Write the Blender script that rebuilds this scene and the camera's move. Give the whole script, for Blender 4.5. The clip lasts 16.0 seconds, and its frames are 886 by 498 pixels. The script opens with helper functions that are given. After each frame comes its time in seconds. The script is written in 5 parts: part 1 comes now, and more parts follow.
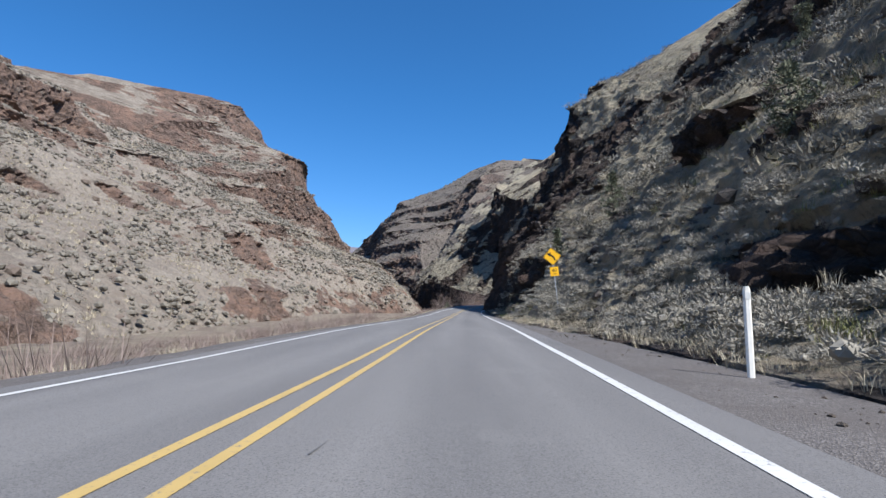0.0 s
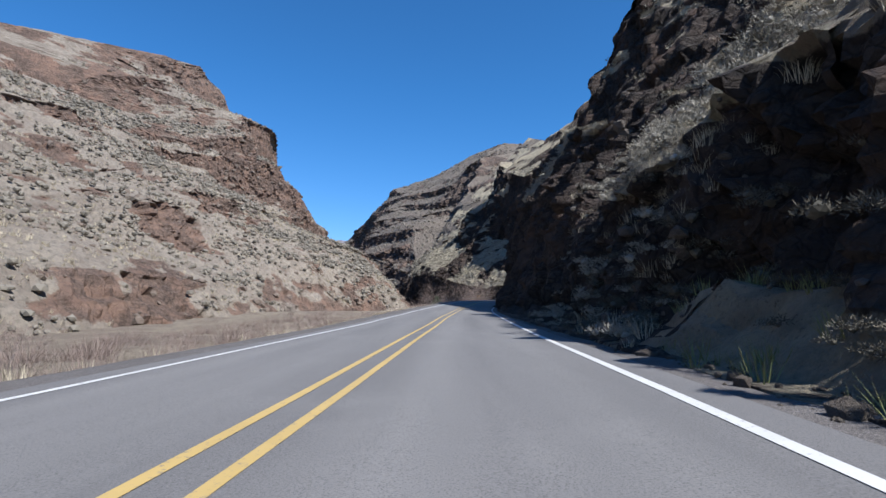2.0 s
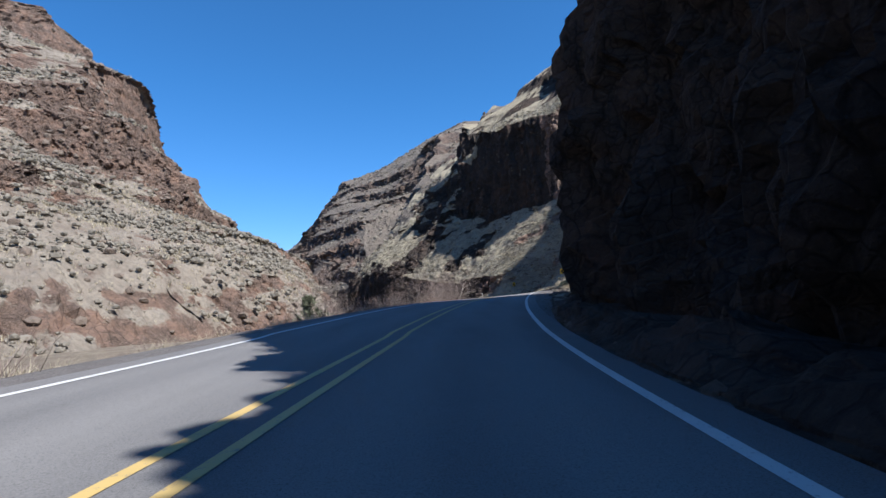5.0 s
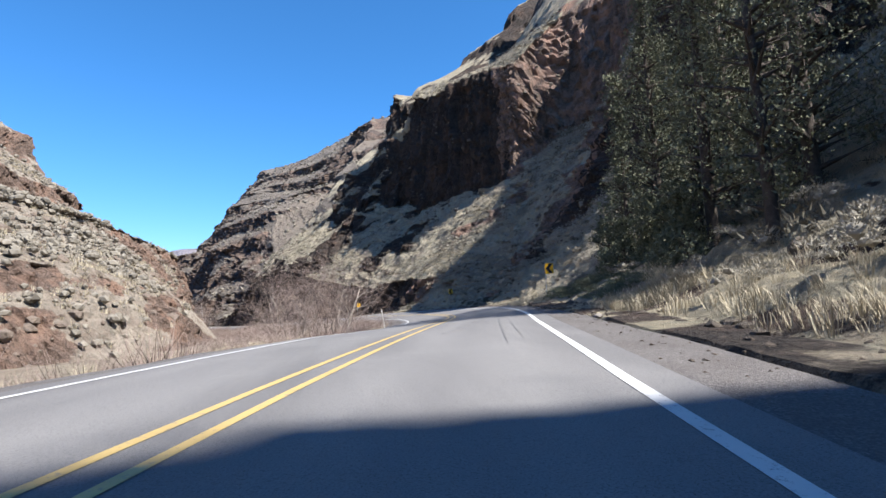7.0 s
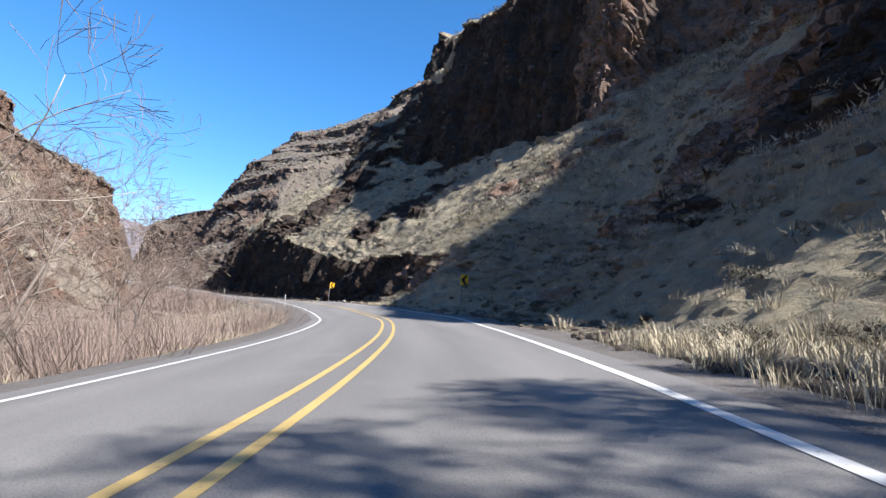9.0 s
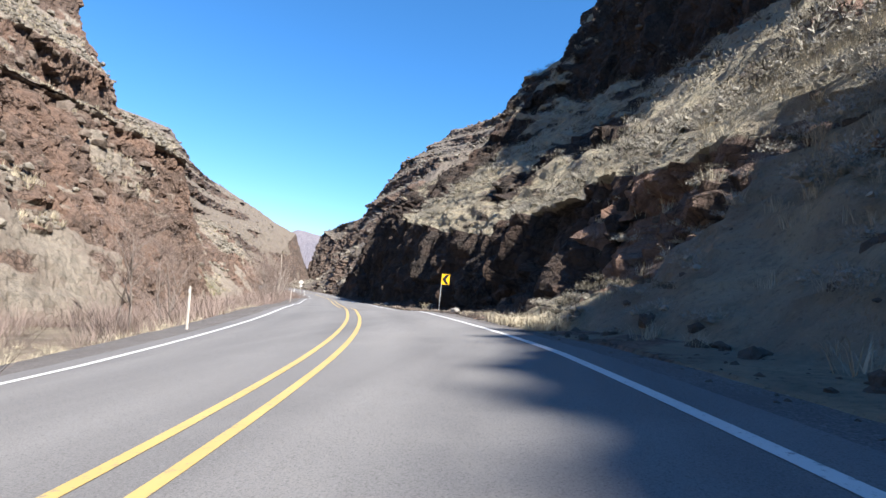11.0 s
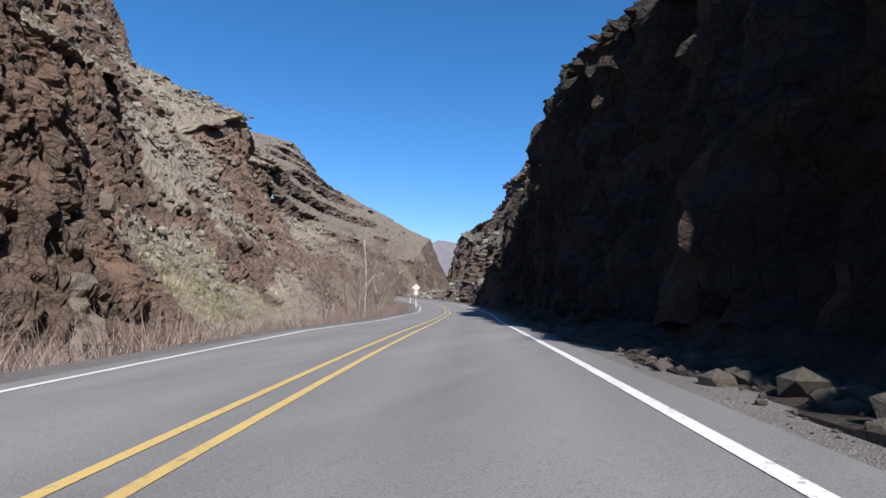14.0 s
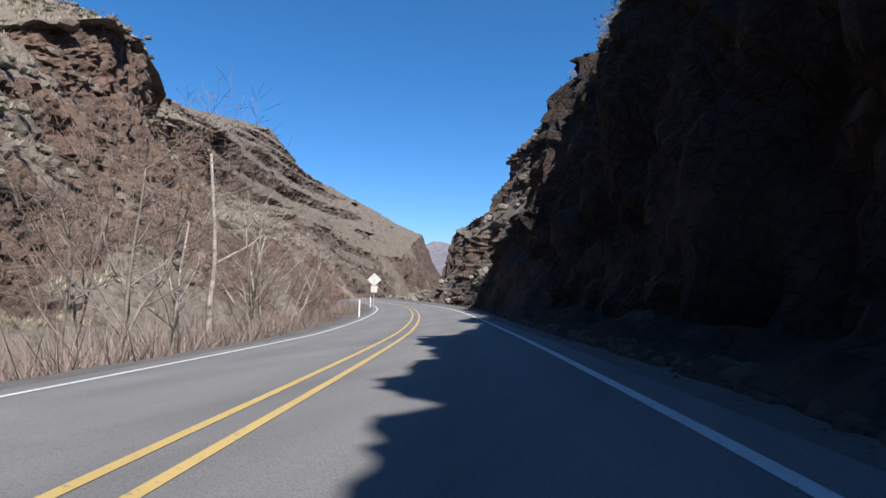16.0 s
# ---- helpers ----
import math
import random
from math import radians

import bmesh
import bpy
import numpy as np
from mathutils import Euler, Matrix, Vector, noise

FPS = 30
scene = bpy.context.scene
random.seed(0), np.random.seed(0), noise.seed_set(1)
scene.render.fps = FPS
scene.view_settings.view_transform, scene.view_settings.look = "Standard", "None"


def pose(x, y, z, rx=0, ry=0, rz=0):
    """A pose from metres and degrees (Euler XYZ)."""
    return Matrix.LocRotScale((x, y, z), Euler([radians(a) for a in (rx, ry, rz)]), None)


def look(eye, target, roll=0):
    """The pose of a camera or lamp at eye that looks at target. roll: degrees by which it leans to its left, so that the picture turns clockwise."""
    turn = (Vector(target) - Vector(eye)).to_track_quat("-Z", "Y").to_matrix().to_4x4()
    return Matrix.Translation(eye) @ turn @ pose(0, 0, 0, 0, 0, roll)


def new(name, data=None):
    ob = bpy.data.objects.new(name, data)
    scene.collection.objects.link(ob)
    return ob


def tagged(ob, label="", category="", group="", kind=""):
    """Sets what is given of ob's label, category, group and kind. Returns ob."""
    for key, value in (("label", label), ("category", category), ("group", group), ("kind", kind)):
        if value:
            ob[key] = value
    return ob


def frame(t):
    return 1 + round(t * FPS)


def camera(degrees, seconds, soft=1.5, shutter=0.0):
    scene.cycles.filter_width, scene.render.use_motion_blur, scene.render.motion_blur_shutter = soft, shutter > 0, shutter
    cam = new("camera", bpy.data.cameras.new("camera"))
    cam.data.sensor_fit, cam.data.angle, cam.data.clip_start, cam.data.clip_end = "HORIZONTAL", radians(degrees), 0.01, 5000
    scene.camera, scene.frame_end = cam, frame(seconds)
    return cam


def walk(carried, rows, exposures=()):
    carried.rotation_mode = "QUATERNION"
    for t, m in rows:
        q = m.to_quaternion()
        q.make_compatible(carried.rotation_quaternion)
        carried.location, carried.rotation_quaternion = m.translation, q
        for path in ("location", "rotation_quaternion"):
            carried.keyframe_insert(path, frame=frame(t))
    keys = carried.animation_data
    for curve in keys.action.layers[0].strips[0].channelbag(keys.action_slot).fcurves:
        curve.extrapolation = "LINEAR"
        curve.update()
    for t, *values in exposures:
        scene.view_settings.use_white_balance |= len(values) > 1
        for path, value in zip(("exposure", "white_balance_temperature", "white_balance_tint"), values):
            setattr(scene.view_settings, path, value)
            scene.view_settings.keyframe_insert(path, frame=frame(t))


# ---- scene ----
cam = camera(77.9, 16.0)
METRES, EYE, TILT, LEAN, TURN = 318.0, 0.93, 6.1, 0.0, 0.0
ROWS = [
    (0.0, 0.0, 0.0, 0.0, -0.0, 0.0, 0.0),
    (0.5, 0.0013, 0.0349, -0.0036, 0.03, -0.25, -0.09),
    (1.0, 0.0027, 0.0694, -0.0072, -0.07, -0.46, 0.23),
    (1.5, 0.004, 0.1039, -0.011, -0.11, -0.38, -0.0),
    (2.0, 0.0054, 0.1379, -0.0147, -0.19, -0.43, -0.16),
    (2.5, 0.0071, 0.1715, -0.0183, -0.34, -0.44, 0.17),
    (3.0, 0.0089, 0.2046, -0.0218, -0.68, -0.38, 0.51),
    (3.5, 0.0108, 0.2376, -0.0252, -1.25, -0.49, 1.03),
    (4.0, 0.0131, 0.2705, -0.0285, -1.94, -0.35, 2.01),
    (4.5, 0.0156, 0.3033, -0.0321, -2.74, -0.33, 2.83),
    (5.0, 0.0185, 0.3358, -0.0348, -3.85, -0.31, 3.72),
    (7.5, 0.0495, 0.4922, -0.0473, -12.74, 0.21, -0.79),
    (8.0, 0.0574, 0.5221, -0.05, -12.62, 0.14, -4.13),
    (10.5, 0.0775, 0.6711, -0.0661, 5.75, -1.55, -5.73),
    (11.0, 0.0741, 0.7002, -0.0697, 10.72, -1.49, -4.87),
    (11.5, 0.0683, 0.7286, -0.0729, 15.3, -0.99, -3.25),
    (12.0, 0.0603, 0.7563, -0.0761, 19.47, -1.37, -0.73),
    (12.5, 0.0507, 0.7832, -0.0796, 22.92, -1.38, 0.57),
    (13.0, 0.0399, 0.8091, -0.0835, 24.23, -1.26, 0.86),
    (13.5, 0.0293, 0.8351, -0.0871, 25.05, -1.35, 0.76),
    (14.0, 0.0181, 0.8614, -0.0906, 25.3, -1.42, 1.29),
    (14.5, 0.007, 0.8876, -0.0941, 24.98, -1.15, 2.38),
    (15.0, -0.0041, 0.9142, -0.0978, 24.76, -1.15, 2.71),
    (15.5, -0.0157, 0.9415, -0.1016, 24.76, -1.27, 1.69),
    (16.0, -0.0268, 0.9688, -0.1051, 24.88, -1.14, 1.53),
]
walk(cam, [(t, pose(0, 0, EYE, TILT, LEAN, TURN) @ pose(METRES * x, METRES * y, METRES * z, 90 + pitch, roll, yaw)) for t, x, y, z, yaw, pitch, roll in ROWS],
     exposures=[(0.0, 0.6, 6150, 10), (3.5, 0.65, 6100, 10), (5.0, 0.8, 6200, 10), (7.5, 1.28, 6500, 10), (8.0, 1.23, 6500, 10), (10.5, 1.35, 6750, 10), (11.0, 1.36, 6700, 10),
                (11.5, 1.30, 6550, 10), (12.0, 1.08, 6500, 10), (12.5, 0.92, 6450, 10), (13.5, 0.7, 6400, 10), (15.0, 0.6, 6400, 10), (16.0, 0.65, 6400, 10)])

# ---- sky, sun ----
SUN_AZ, SUN_EL = 130.0, 48.5          # degrees clockwise from +y, degrees up
world = bpy.data.worlds.new("world")
scene.world = world
world.use_nodes = True
wt = world.node_tree
sky = wt.nodes.new("ShaderNodeTexSky")
sky.sky_type, sky.sun_disc = "NISHITA", False
sky.sun_elevation, sky.sun_rotation = radians(SUN_EL), radians(SUN_AZ)
sky.altitude, sky.air_density, sky.dust_density, sky.ozone_density = 1200, 0.95, 0.05, 3.2
tint = wt.nodes.new("ShaderNodeMix")             # the thin, deep blue air of the high desert
tint.data_type, tint.blend_type = "RGBA", "MULTIPLY"
tint.inputs["Factor"].default_value = 1.0
pale = wt.nodes.new("ShaderNodeMix")             # the bright band low in the sky keeps more of its white
pale.data_type = "RGBA"
pale.inputs["A"].default_value, pale.inputs["B"].default_value = (0.42, 0.97, 1.33, 1), (0.72, 0.92, 1.15, 1)
grey = wt.nodes.new("ShaderNodeRGBToBW")
span = wt.nodes.new("ShaderNodeMapRange")
span.inputs["From Min"].default_value, span.inputs["From Max"].default_value = 1.8, 6.0
wt.links.new(sky.outputs[0], grey.inputs[0])
wt.links.new(grey.outputs[0], span.inputs["Value"])
wt.links.new(span.outputs[0], pale.inputs["Factor"])
wt.links.new(pale.outputs["Result"], tint.inputs["B"])
wt.links.new(sky.outputs[0], tint.inputs["A"])
wt.links.new(tint.outputs["Result"], wt.nodes["Background"].inputs[0])
wt.nodes["Background"].inputs[1].default_value = 0.085
sun_data = bpy.data.lights.new("sun", "SUN")
sun_data.energy, sun_data.angle, sun_data.color = 5.2, radians(0.53), (1.0, 0.96, 0.91)
sun = new("sun", sun_data)
sd = Vector((math.sin(radians(SUN_AZ)) * math.cos(radians(SUN_EL)), math.cos(radians(SUN_AZ)) * math.cos(radians(SUN_EL)), math.sin(radians(SUN_EL))))
sun.matrix_world = look(sd * 400, (0, 0, 0))


# ---- materials ----
def material(name, rough=0.9):
    m = bpy.data.materials.new(name)
    m.use_nodes = True
    nt = m.node_tree
    b = nt.nodes["Principled BSDF"]
    b.inputs["Roughness"].default_value = rough
    b.inputs["Specular IOR Level"].default_value = 0.25
    return m, nt, b


def node(nt, kind, **values):
    n = nt.nodes.new(kind)
    for k, v in values.items():
        n.inputs[k.replace("_", " ")].default_value = v
    return n


def coords(nt, scale=(1, 1, 1)):
    g = nt.nodes.new("ShaderNodeNewGeometry")
    mp = nt.nodes.new("ShaderNodeMapping")
    mp.inputs["Scale"].default_value = scale
    nt.links.new(g.outputs["Position"], mp.inputs["Vector"])
    return mp.outputs[0]


def noise_tex(nt, vec, scale, detail=5.0, rough=0.6, distortion=0.0):
    n = node(nt, "ShaderNodeTexNoise", Scale=scale, Detail=detail, Roughness=rough, Distortion=distortion)
    nt.links.new(vec, n.inputs["Vector"])
    return n.outputs["Fac"]


def ramp(nt, fac, stops):
    r = nt.nodes.new("ShaderNodeValToRGB")
    els = r.color_ramp.elements
    while len(els) < len(stops):
        els.new(0.5)
    for e, (p, c) in zip(els, stops):
        e.position = p
        e.color = (*c, 1) if len(c) == 3 else c
    nt.links.new(fac, r.inputs[0])
    return r.outputs[0]


def mix(nt, fac, a, b, mode="MIX"):
    m = nt.nodes.new("ShaderNodeMix")
    m.data_type, m.blend_type = "RGBA", mode
    for sock, v in ((m.inputs["Factor"], fac), (m.inputs["A"], a), (m.inputs["B"], b)):
        if isinstance(v, (int, float)):
            sock.default_value = v
        elif isinstance(v, tuple):
            sock.default_value = (*v, 1)
        else:
            nt.links.new(v, sock)
    return m.outputs["Result"]


def calc(nt, op, a, b=0.0):
    m = nt.nodes.new("ShaderNodeMath")
    m.operation = op
    m.use_clamp = False
    for sock, v in zip(m.inputs, (a, b)):
        if isinstance(v, (int, float)):
            sock.default_value = v
        else:
            nt.links.new(v, sock)
    return m.outputs[0]


def bump(nt, b, height, strength=0.5, distance=0.1):
    n = node(nt, "ShaderNodeBump", Strength=strength, Distance=distance)
    nt.links.new(height, n.inputs["Height"])
    nt.links.new(n.outputs[0], b.inputs["Normal"])


def hill_material(name, rock_lo, rock_hi, rust, grass, sage, soil, near=1.0):
    """Jointed basalt where the mesh is marked as rock; dry grass, sage and stony soil elsewhere."""
    m, nt, b = material(name, 0.93)
    p = coords(nt)
    mark = nt.nodes.new("ShaderNodeAttribute")
    mark.attribute_name = "rock"
    big = noise_tex(nt, p, 0.035, 6, 0.6)
    mid = noise_tex(nt, p, 0.22, 8, 0.68, 0.4)
    fine = noise_tex(nt, p, 1.7 * near, 8, 0.75)
    grit = noise_tex(nt, p, 9.0 * near, 5, 0.75)
    strata = noise_tex(nt, coords(nt, (0.12, 0.12, 1.6)), 0.5, 5, 0.6)
    cells = node(nt, "ShaderNodeTexVoronoi", Scale=0.85 * near)
    cells.feature = "DISTANCE_TO_EDGE"
    wob = nt.nodes.new("ShaderNodeMix")
    wob.data_type, wob.blend_type = "RGBA", "ADD"
    wob.inputs["Factor"].default_value = 1.2 / near
    nt.links.new(coords(nt, (1, 1, 0.7)), wob.inputs["A"])
    warp = node(nt, "ShaderNodeTexNoise", Scale=0.8 * near, Detail=4.0)
    nt.links.new(p, warp.inputs["Vector"])
    nt.links.new(warp.outputs["Color"], wob.inputs["B"])
    nt.links.new(wob.outputs["Result"], cells.inputs["Vector"])
    joints = node(nt, "ShaderNodeTexVoronoi", Scale=2.4 * near, Randomness=0.9)
    joints.feature = "DISTANCE_TO_EDGE"
    flatter = nt.nodes.new("ShaderNodeMapping")
    flatter.inputs["Scale"].default_value = (1, 1, 1.7)
    nt.links.new(wob.outputs["Result"], flatter.inputs["Vector"])
    nt.links.new(flatter.outputs[0], joints.inputs["Vector"])
    rock = mix(nt, ramp(nt, fine, [(0.3, (0, 0, 0)), (0.7, (1, 1, 1))]), rock_lo, rock_hi)
    rock = mix(nt, ramp(nt, mid, [(0.45, (0, 0, 0)), (0.66, (0.8,) * 3)]), rock, rust)
    rock = mix(nt, ramp(nt, strata, [(0.40, (0.28,) * 3), (0.6, (0, 0, 0))]), rock, tuple(0.5 * c for c in rock_lo))
    rock = mix(nt, ramp(nt, grit, [(0.58, (0, 0, 0)), (0.74, (0.5,) * 3)]), rock, tuple(min(1, 1.7 * c) for c in rock_hi))
    rock = mix(nt, ramp(nt, calc(nt, "ADD", cells.outputs["Distance"], calc(nt, "MULTIPLY", calc(nt, "SUBTRACT", big, 0.45), 0.35)), [(0.0, (0.5,) * 3), (0.05, (0, 0, 0))]), rock, tuple(0.25 * c for c in rock_lo))
    rock = mix(nt, ramp(nt, calc(nt, "ADD", joints.outputs["Distance"], calc(nt, "MULTIPLY", calc(nt, "SUBTRACT", mid, 0.5), 0.5)), [(0.0, (0.5,) * 3), (0.07, (0, 0, 0))]), rock, tuple(0.3 * c for c in rock_lo))
    ground = mix(nt, ramp(nt, mid, [(0.38, (0, 0, 0)), (0.58, (1, 1, 1))]), soil, grass)
    ground = mix(nt, ramp(nt, fine, [(0.48, (0, 0, 0)), (0.60, (0.9,) * 3)]), ground, sage)
    ground = mix(nt, ramp(nt, grit, [(0.55, (0, 0, 0)), (0.66, (0.75,) * 3)]), ground, tuple(0.4 * c for c in soil))
    ground = mix(nt, ramp(nt, grit, [(0.30, (0.6,) * 3), (0.42, (0, 0, 0))]), ground, tuple(1.25 * c for c in grass))
    ground = mix(nt, ramp(nt, big, [(0.35, (0, 0, 0)), (0.65, (0.4,) * 3)]), ground, grass)
    k = calc(nt, "ADD", mark.outputs["Fac"], calc(nt, "MULTIPLY", calc(nt, "SUBTRACT", fine, 0.5), 1.1))
    col = mix(nt, ramp(nt, k, [(0.38, (0, 0, 0)), (0.55, (1, 1, 1))]), ground, rock)
    nt.links.new(col, b.inputs["Base Color"])
    crack = ramp(nt, cells.outputs["Distance"], [(0.0, (0, 0, 0)), (0.09, (1, 1, 1))])
    bump(nt, b, calc(nt, "ADD", calc(nt, "MULTIPLY", calc(nt, "MULTIPLY", calc(nt, "ADD", crack, ramp(nt, joints.outputs["Distance"], [(0.0, (0, 0, 0)), (0.12, (0.6,) * 3)])), mark.outputs["Fac"]), 0.30), calc(nt, "ADD", fine, calc(nt, "MULTIPLY", grit, 0.4))), 1.0, 0.30 / near)
    return m


# very dark rock: the shade on the right-hand walls is put into this colour
SHADE_BASALT = dict(rock_lo=(0.026, 0.022, 0.0205), rock_hi=(0.082, 0.066, 0.056), rust=(0.105, 0.066, 0.049))
M_RIGHT = hill_material("shade_basalt_and_sage", **SHADE_BASALT, grass=(0.33, 0.29, 0.205), sage=(0.17, 0.165, 0.13), soil=(0.19, 0.155, 0.125))
# redder rock, also brightened so its colour carries the sun on the bluff
M_BLUFF = hill_material("sunlit_red_brown_basalt", rock_lo=(0.085, 0.064, 0.055), rock_hi=(0.28, 0.200, 0.158), rust=(0.37, 0.220, 0.158), grass=(0.33, 0.29, 0.205), sage=(0.17, 0.165, 0.13), soil=(0.19, 0.155, 0.125))
M_RIDGE = hill_material("far_basalt_ridge", rock_lo=(0.055, 0.045, 0.040), rock_hi=(0.165, 0.128, 0.106), rust=(0.19, 0.125, 0.094), grass=(0.18, 0.152, 0.12), sage=(0.12, 0.104, 0.088), soil=(0.14, 0.112, 0.094), near=0.5)
M_LEFT = hill_material("dry_hillside", rock_lo=(0.078, 0.056, 0.045), rock_hi=(0.225, 0.160, 0.126), rust=(0.25, 0.155, 0.112), grass=(0.27, 0.234, 0.190), sage=(0.135, 0.122, 0.102), soil=(0.17, 0.135, 0.110), near=0.8)
# mauve tones put the haze of distance into the far hill's own colour
M_HAZED = hill_material("hazed_sage_hill", rock_lo=(0.12, 0.105, 0.12), rock_hi=(0.19, 0.165, 0.185), rust=(0.17, 0.14, 0.155), grass=(0.24, 0.22, 0.235), sage=(0.16, 0.15, 0.17), soil=(0.18, 0.16, 0.175), near=0.06)


def plain(name, colour, rough=0.6, metal=0.0, vary=0.25, scale=6.0):
    m, nt, b = material(name, rough)
    n = noise_tex(nt, coords(nt), scale, 5, 0.65)
    c = ramp(nt, n, [(0.3, tuple(v * (1 - vary) for v in colour)), (0.7, tuple(min(1, v * (1 + vary)) for v in colour))])
    nt.links.new(c, b.inputs["Base Color"])
    b.inputs["Metallic"].default_value = metal
    return m


def asphalt():
    m, nt, b = material("asphalt", 0.88)
    p = coords(nt)
    along = noise_tex(nt, coords(nt, (0.9, 0.06, 1)), 0.8, 4, 0.6)
    patch = noise_tex(nt, p, 0.35, 5, 0.6)
    grit = noise_tex(nt, p, 70, 3, 0.8)
    c = mix(nt, ramp(nt, along, [(0.35, (0, 0, 0)), (0.65, (1, 1, 1))]), (0.134, 0.131, 0.131), (0.175, 0.17, 0.168))
    c = mix(nt, ramp(nt, patch, [(0.55, (0, 0, 0)), (0.72, (0.55,) * 3)]), c, (0.215, 0.21, 0.204))
    across = nt.nodes.new("ShaderNodeAttribute")
    across.attribute_name = "across"
    worn = [(0.0, 0.0), (0.08, 0.1), (0.135, 0.9), (0.20, 0.1), (0.345, 0.85), (0.43, 0.0), (0.50, 0.0), (0.61, 0.9), (0.70, 0.05), (0.825, 1.0), (0.90, 0.15), (1.0, 0.0)]
    tracks = ramp(nt, across.outputs["Fac"], [(a, (v * 0.5,) * 3) for a, v in worn])
    c = mix(nt, calc(nt, "MULTIPLY", tracks, calc(nt, "ADD", along, 0.4)), c, (0.225, 0.219, 0.213))
    c = mix(nt, ramp(nt, grit, [(0.32, (0.8,) * 3), (0.5, (0, 0, 0))]), c, (0.06, 0.058, 0.058))
    c = mix(nt, ramp(nt, grit, [(0.6, (0, 0, 0)), (0.75, (0.7,) * 3)]), c, (0.3, 0.29, 0.28))
    nt.links.new(c, b.inputs["Base Color"])
    bump(nt, b, grit, 0.5, 0.008)
    return m


def gravel():
    m, nt, b = material("gravel", 0.95)
    p = coords(nt)
    v = node(nt, "ShaderNodeTexVoronoi", Scale=55.0)
    nt.links.new(p, v.inputs["Vector"])
    big = noise_tex(nt, p, 0.9, 6, 0.65)
    c = ramp(nt, v.outputs["Color"], [(0.1, (0.085, 0.078, 0.076)), (0.6, (0.135, 0.124, 0.119)), (0.95, (0.215, 0.20, 0.19))])
    c = mix(nt, ramp(nt, big, [(0.4, (0, 0, 0)), (0.7, (0.7,) * 3)]), c, (0.10, 0.088, 0.082))
    nt.links.new(c, b.inputs["Base Color"])
    bump(nt, b, v.outputs["Distance"], 0.8, 0.015)
    return m


def paint(name, colour):
    m, nt, b = material(name, 0.6)
    p = coords(nt)
    wear = noise_tex(nt, p, 14, 6, 0.75)
    dirt = noise_tex(nt, p, 1.1, 5, 0.6)
    c = mix(nt, ramp(nt, dirt, [(0.4, (0, 0, 0)), (0.75, (0.5,) * 3)]), colour, tuple(0.72 * v for v in colour))
    c = mix(nt, ramp(nt, wear, [(0.57, (0, 0, 0)), (0.66, (0.85,) * 3)]), c, (0.16, 0.155, 0.15))
    nt.links.new(c, b.inputs["Base Color"])
    return m


M_ASPHALT, M_GRAVEL = asphalt(), gravel()
M_WHITE, M_YELLOW = paint("white_road_paint", (0.57, 0.57, 0.56)), paint("yellow_road_paint", (0.47, 0.335, 0.125))
M_FLOOR = hill_material("creek_bank", rock_lo=(0.1, 0.08, 0.07), rock_hi=(0.16, 0.13, 0.11), rust=(0.16, 0.11, 0.09), grass=(0.27, 0.23, 0.17), sage=(0.15, 0.125, 0.10), soil=(0.16, 0.12, 0.10))


# ---- fast noise on arrays ----
def hashed(ix, iy, iz, seed):
    h = (ix * 374761393 + iy * 668265263 + iz * 2147483647 + seed * 974711) & 0xFFFFFFFF
    h = ((h ^ (h >> 13)) * 1274126177) & 0xFFFFFFFF
    return ((h ^ (h >> 16)) & 0xFFFFFF) / float(0xFFFFFF)


def vnoise(p, seed=0):
    i = np.floor(p).astype(np.int64)
    f = p - i
    f = f * f * (3 - 2 * f)
    out = 0
    for a in (0, 1):
        wx = f[..., 0] if a else 1 - f[..., 0]
        for b in (0, 1):
            wy = f[..., 1] if b else 1 - f[..., 1]
            for c in (0, 1):
                wz = f[..., 2] if c else 1 - f[..., 2]
                out = out + wx * wy * wz * hashed(i[..., 0] + a, i[..., 1] + b, i[..., 2] + c, seed)
    return out * 2 - 1


def fbm(p, octaves=4, seed=0, gain=0.5):
    out, amp = 0, 1.0
    for o in range(octaves):
        out = out + amp * vnoise(p * 2.03 ** o, seed + o)
        amp *= gain
    return out


def blocks(p, seed=0):
    """For each point, a random height of the nearest cell and its distance to the cell's border."""
    i = np.floor(p).astype(np.int64)
    best = np.full(p.shape[:-1], 9.0)
    second = np.full(p.shape[:-1], 9.0)
    val = np.zeros(p.shape[:-1])
    for a in (-1, 0, 1):
        for b in (-1, 0, 1):
            for c in (-1, 0, 1):
                jx, jy, jz = i[..., 0] + a, i[..., 1] + b, i[..., 2] + c
                d = (jx + hashed(jx, jy, jz, seed) - p[..., 0]) ** 2 + (jy + hashed(jx, jy, jz, seed + 1) - p[..., 1]) ** 2 + (jz + hashed(jx, jy, jz, seed + 2) - p[..., 2]) ** 2
                near = d < best
                second = np.where(near, best, np.minimum(second, d))
                tilt = (hashed(jx, jy, jz, seed + 4) - 0.5) * (jx + 0.5 - p[..., 0]) + (hashed(jx, jy, jz, seed + 5) - 0.5) * (jy + 0.5 - p[..., 1]) + (hashed(jx, jy, jz, seed + 6) - 0.35) * (jz + 0.5 - p[..., 2])
                val = np.where(near, hashed(jx, jy, jz, seed + 3) + 0.35 * tilt, val)
                best = np.where(near, d, best)
    return val * 2 - 1, np.sqrt(second) - np.sqrt(best)


